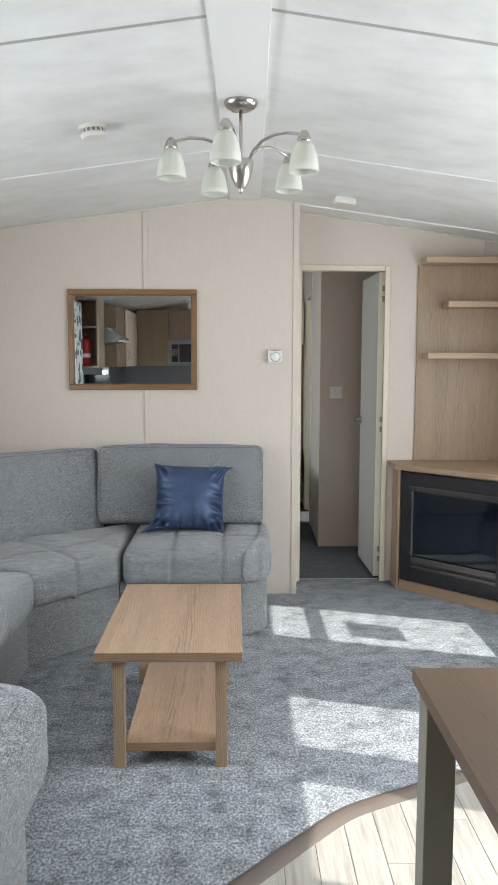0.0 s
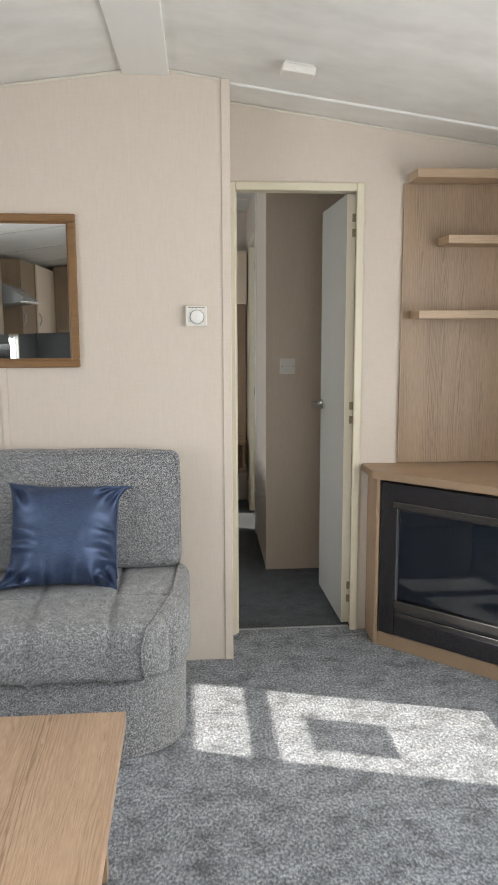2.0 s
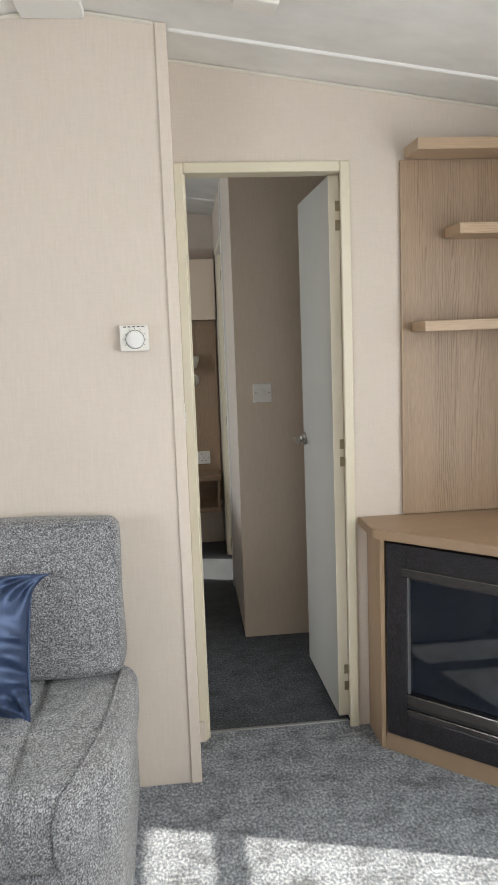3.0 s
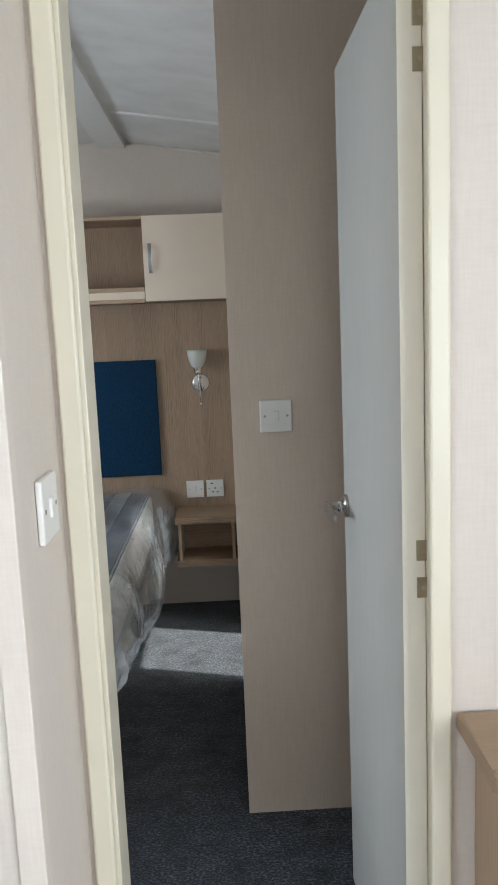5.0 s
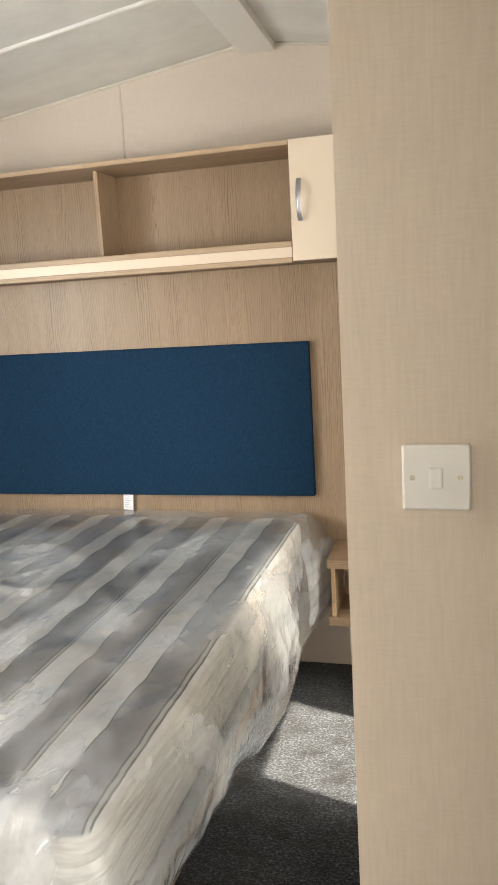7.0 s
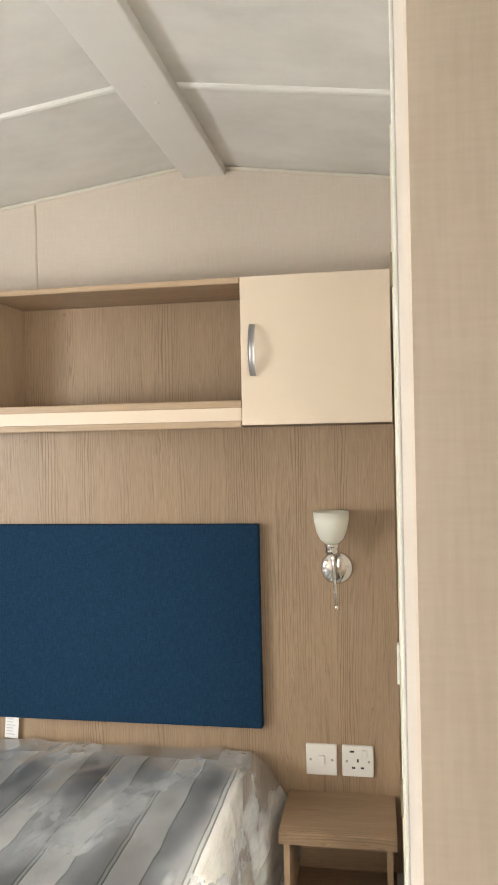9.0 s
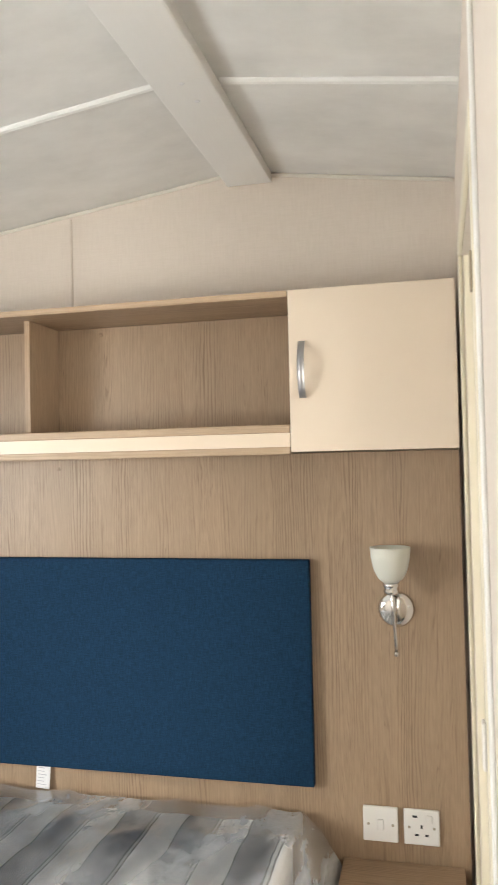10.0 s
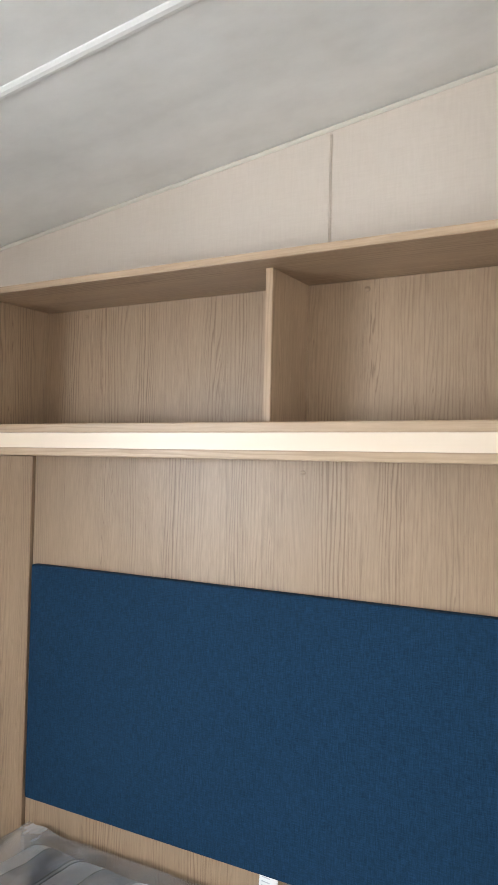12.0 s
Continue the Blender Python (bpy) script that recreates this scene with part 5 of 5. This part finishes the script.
def bedside_table():
    ob = thing("bedside_table", (1.355, 9.0, 0.0), "ash bedside table with an open shelf", "bedside table")
    x0, x1, y0, y1 = 1.208, 1.502, 8.83, 9.0578
    part("tabletop", local(ob, box(x0, x1, y0, y1, 0.481, 0.513, 0.0015)), ash_x, ob)
    part("shelf", local(ob, box(x0, x1, y0, y1, 0.270, 0.303, 0.0015)), ash_x, ob)
    part("side_panel", local(ob, box(x1 - 0.026, x1 - 0.011, y0 + 0.006, y1, 0.3035, 0.4805, 0.001)), edge_z, ob)
    part("side_panel", local(ob, box(x0 + 0.012, x0 + 0.027, y0 + 0.006, y1, 0.3035, 0.4805, 0.001)), edge_z, ob)
    part("back_panel", local(ob, box(x0 + 0.028, x1 - 0.027, y1 - 0.008, y1, 0.3035, 0.4805)), ash_x, ob)
    return ob


bedside_table()


def wall_light():
    x, y, z = 1.355, 9.058, 1.139
    ob = thing("wall_light", (x, y, z), "chrome wall light with a frosted glass cup", "wall light")
    part("backplate", lathe([(0.044, 0.0), (0.045, 0.003), (0.040, 0.010), (0.025, 0.013), (0.012, 0.016), (0.0, 0.017)], (0, 0, 0), 30, "y"), chrome, ob, "", True)
    part("arm", tube([(0, -0.014, 0.0), (0, -0.04, -0.006), (-0.003, -0.062, 0.012), (-0.006, -0.075, 0.05)], 0.006, 10), chrome, ob, "", True)
    part("stem", tube([(-0.007, -0.075, 0.062), (-0.004, -0.066, 0.0), (-0.001, -0.058, -0.06), (0.0, -0.055, -0.095)], 0.0045, 10), chrome, ob, "", True)
    part("finial", lathe([(0.0, -0.008), (0.006, -0.004), (0.006, 0.004), (0.0, 0.008)], (0.0, -0.055, -0.099), 12), chrome, ob, "", True)
    cx, cy = -0.008, -0.078
    part("lamp_cup", lathe([(0.0, 0.048), (0.016, 0.05), (0.019, 0.058), (0.016, 0.064), (0.02, 0.07), (0.02, 0.078), (0.0, 0.079)], (cx, cy, 0), 22), chrome, ob, "", True)
    part("shade", lathe([(0.019, 0.079), (0.030, 0.088), (0.040, 0.108), (0.046, 0.135), (0.0485, 0.163), (0.045, 0.163), (0.042, 0.135), (0.036, 0.108), (0.026, 0.092), (0.0, 0.086)], (cx, cy, 0), 28), frosted, ob, "frosted white glass cup shade", True)
    for a in (-0.03, 0.03):
        part("screw", lathe([(0.0035, 0.0), (0.0035, 0.002), (0.0, 0.003)], (a, -0.010, 0.008), 10, "y"), nickel, ob)
    return ob


wall_light()


# ---- kitchen, seen in the mirror ----
def wall_unit(x0, x1, y0, y1, z0, z1, face, label, mat=None, handle=None, group="kitchen wall units"):
    """A closed cupboard with one door; face is +x or +y."""
    ob = thing("kitchen_cupboard", ((x0 + x1) / 2, (y0 + y1) / 2, z0), label, "cupboard", group)
    t = 0.018
    if face == "x":
        part("body", local(ob, box(x0, x1 - t, y0, y1, z0, z1)), kitchen_x, ob)
        d = part("door", local(ob, box(x1 - t + 0.001, x1, y0 + 0.002, y1 - 0.002, z0, z1, 0.002)), mat or kitchen_x, ob)
        h = ((x1, (y0 + 0.05) if handle == "low" else (y1 - 0.05)), (1, 0))
    else:
        part("body", local(ob, box(x0, x1, y0, y1 - t, z0, z1)), kitchen_x, ob)
        d = part("door", local(ob, box(x0 + 0.002, x1 - 0.002, y1 - t + 0.001, y1, z0, z1, 0.002)), mat or kitchen_x, ob)
        h = (((x1 - 0.05) if handle == "high" else (x0 + 0.05), y1), (0, 1))
    (hx, hy), (ax, ay) = h
    hz = z0 + 0.08 if z0 > 1 else z1 - 0.2
    pts = [(hx + ax * (0.028 * math.sin(math.pi * k / 8) - 0.002), hy + ay * (0.028 * math.sin(math.pi * k / 8) - 0.002), hz + 0.14 * k / 8) for k in range(9)]
    part("handle", local(d, tube(pts, 0.006, 8)), steel, d, "", True)
    return ob


def open_end_unit():
    ob = thing("open_shelf_unit", (LEFT + 0.13, 2.32, 1.31), "oak open-ended kitchen shelf unit", "shelf unit")
    x0, x1, y0, y1, z0, z1 = LEFT + 0.002, -0.575, 2.14, 2.5, 1.31, 2.04
    for z in (z0, 1.73, z1 - 0.02):
        part("shelf", local(ob, box(x0, x1 - 0.021, y0 + 0.02, y1, z, z + 0.018)), kitchen_x, ob)
    part("back_panel", local(ob, box(x0, x1 - 0.021, y0, y0 + 0.019, z0, z1)), kitchen_x, ob)
    part("side_panel", local(ob, box(x1 - 0.02, x1, y0, y1, z0, z1, 0.001)), kitchen_x, ob)
    return ob


open_end_unit()
ext = thing("fire_extinguisher", (-0.73, 2.40, 1.3285), "red fire extinguisher with a white label on the shelf", "fire extinguisher")
part("cylinder", lathe([(0.0, 0.0), (0.046, 0.0), (0.05, 0.01), (0.05, 0.24), (0.042, 0.27), (0.018, 0.295), (0.0, 0.296)], (0, 0, 0), 24), red_paint, ext, "", True)
part("valve", lathe([(0.014, 0.295), (0.014, 0.33), (0.0, 0.331)], (0, 0, 0), 14), dark_slot, ext)
part("lever", box(-0.012, 0.012, -0.01, 0.07, 0.325, 0.337, 0.003), red_paint, ext)
part("label_band", lathe([(0.0505, 0.09), (0.0505, 0.13)], (0, 0, 0), 24), tag_white, ext)
wall_unit(LEFT + 0.002, -0.555, 0.75, 1.42, 1.31, 2.04, "x", "oak kitchen wall cupboard with a bow handle", None, "high")
wall_unit(LEFT + 0.002, -0.53, -0.60, 0.745, 1.31, 2.04, "x", "pale oak corner kitchen cupboard", cream_door, "high")
wall_unit(-0.525, -0.08, SOUTH + 0.002, -0.28, 1.31, 2.10, "y", "oak kitchen wall cupboard over the worktop", None, "high")
wall_unit(-0.078, 0.42, SOUTH + 0.002, -0.28, 1.68, 2.10, "y", "oak cupboard above the microwave", None, "low")
micro = thing("microwave", (0.17, -0.45, 1.31), "built-in steel microwave with black keypad", "microwave")
part("case", local(micro, box(-0.078, 0.42, SOUTH + 0.002, -0.285, 1.31, 1.678, 0.003)), splash, micro)
part("window", local(micro, box(0.07, 0.39, -0.284, -0.28, 1.37, 1.62, 0.001)), black_screen, micro)
kp = part("keypad", local(micro, box(-0.04, 0.05, -0.284, -0.28, 1.37, 1.62, 0.001)), black_screen, micro)
part("display", local(kp, box(-0.03, 0.04, -0.2795, -0.2785, 1.575, 1.605)), black_screen, kp)
for i in range(3):
    for j in range(4):
        part("key", local(kp, box(-0.028 + i * 0.024, -0.012 + i * 0.024, -0.2795, -0.2775, 1.46 + j * 0.026, 1.475 + j * 0.026)), splash, kp)
hood = thing("cooker_hood", (-0.6, 1.78, 1.55), "grey cooker hood with a pale glass visor", "cooker hood")
bm = bmesh.new()
prof = ((LEFT + 0.002, 1.55), (-0.42, 1.60), (-0.40, 1.64), (-0.56, 1.76), (LEFT + 0.002, 1.78))
a = [bm.verts.new((x, 1.45, z)) for x, z in prof]
b = [bm.verts.new((x, 2.12, z)) for x, z in prof]
bm.faces.new(a), bm.faces.new(b[::-1])
for i in range(5):
    bm.faces.new((a[i], a[(i + 1) % 5], b[(i + 1) % 5], b[i]))
part("canopy", local(hood, bm), splash, hood)
part("visor", local(hood, box(-0.43, -0.36, 1.46, 2.11, 1.595, 1.61, 0.002)), white_plastic, hood)
run = thing("kitchen_base_units", (LEFT + 0.3, 0.9, -0.012), "oak kitchen base cupboards under a worktop", "cupboard")
part("body", local(run, box(LEFT + 0.002, -0.24, SOUTH + 0.002, 2.5, -0.012, 0.86)), kitchen_x, run)
part("body", local(run, box(-0.238, 1.0, SOUTH + 0.002, -0.05, -0.012, 0.86)), kitchen_x, run)
top = thing("worktop", (LEFT + 0.3, 0.9, 0.861), "dark grey kitchen worktop", "worktop")
part("slab", local(top, box(LEFT + 0.002, -0.22, SOUTH + 0.002, 2.52, 0.861, 0.90, 0.003)), splash, top)
part("slab", local(top, box(-0.219, 1.0, SOUTH + 0.002, -0.03, 0.861, 0.90, 0.003)), splash, top)
for a, b in ((SOUTH + 0.01, 0.44), (0.93, 2.5)):
    tagged(part("wall_splashback", box(LEFT + 0.001, LEFT + 0.006, a, b, 0.901, 1.309), splash), "grey splashback along the kitchen wall", "splashback", "", "structure")
tagged(part("wall_splashback", box(LEFT + 0.008, 0.48, SOUTH + 0.001, SOUTH + 0.006, 0.901, 1.309), splash), "grey splashback along the kitchen wall", "splashback", "", "structure")
tv = thing("flat_screen", (-0.62, 2.35, 0.901), "small black screen standing on the worktop", "screen")
part("panel", local(tv, box(-0.76, -0.48, 2.34, 2.37, 0.94, 1.235, 0.004)), black_screen, tv)
part("foot", local(tv, box(-0.68, -0.56, 2.30, 2.41, 0.901, 0.94, 0.003)), dark_slot, tv)
spot = thing("ceiling_spotlight", (0.25, 0.2, roof(0.25)), "white twin ceiling spotlight in the kitchen", "spotlight")
part("base", lathe([(0.05, 0.004), (0.05, -0.015), (0.0, -0.018)], (0, 0, 0), 20), white_plastic, spot)
part("head", lathe([(0.02, 0.0), (0.03, 0.02), (0.045, 0.09), (0.0, 0.092)], (0.0, 0.02, -0.03), 18, "z", Matrix.Rotation(radians(140), 4, "X")), frosted, spot, "", True)


def curtain():
    bm = bmesh.new()
    n, rows = 60, []
    for z in (0.78, 1.2, 1.6, 1.97):
        rows.append([bm.verts.new((LEFT + 0.06 + 0.022 * math.sin(k * 1.05) + 0.008 * noise.noise(Vector((k * 0.3, z, 0))), 2.55 + 0.36 * k / n, z)) for k in range(n + 1)])
    for a, b in zip(rows, rows[1:]):
        for k in range(n):
            bm.faces.new((a[k], a[k + 1], b[k + 1], b[k]))
    ext = bmesh.ops.extrude_face_region(bm, geom=list(bm.faces))
    bmesh.ops.translate(bm, vec=(0.004, 0, 0), verts=[v for v in ext["geom"] if isinstance(v, bmesh.types.BMVert)])
    ob = thing("curtain", (LEFT + 0.06, 2.73, 1.97), "pale grey patterned curtain beside the window", "curtain")
    part("drape", local(ob, bm), curtain_cloth, ob, "", True)
    rail = tube([(LEFT + 0.06, 2.53, 1.972), (LEFT + 0.06, 4.9, 1.972)], 0.008, 8)
    part("rail", local(ob, rail), white_pvc, ob)
    return ob


curtain()

# ---- kitchen floor planks ----
deck = tagged(part("floor_planks", box(LEFT, RIGHT, SOUTH, 4.6, -0.0119, -0.0112), dark_slot), "pale oak vinyl planks on the kitchen floor", "floor", "", "structure")
meshes = {}
for i, n in enumerate(range(-22, 16)):
    x = 1.2 + 0.096 * n
    if x < LEFT or x + 0.096 > RIGHT:
        continue
    y = SOUTH - [0.0, 0.37, 0.71, 0.2, 0.55][i % 5]
    while y < 4.6:
        a, b = max(y, SOUTH), min(y + 0.92, 4.6)
        if b - a > 0.05 and carpet_line(x + 0.05) + 0.1 > a:
            key = round(b - a, 3)
            if key not in meshes:
                bm = box(0.0008, 0.0952, 0.0008, key - 0.0008, 0.0, 0.0028, 0.0007, 1)
                me = bpy.data.meshes.new("plank")
                bm.to_mesh(me), bm.free()
                me.materials.append(planks)
                meshes[key] = me
            p = new("plank", meshes[key])
            p.parent = deck
            p.location = (x, a, -0.011)
        y += 0.92
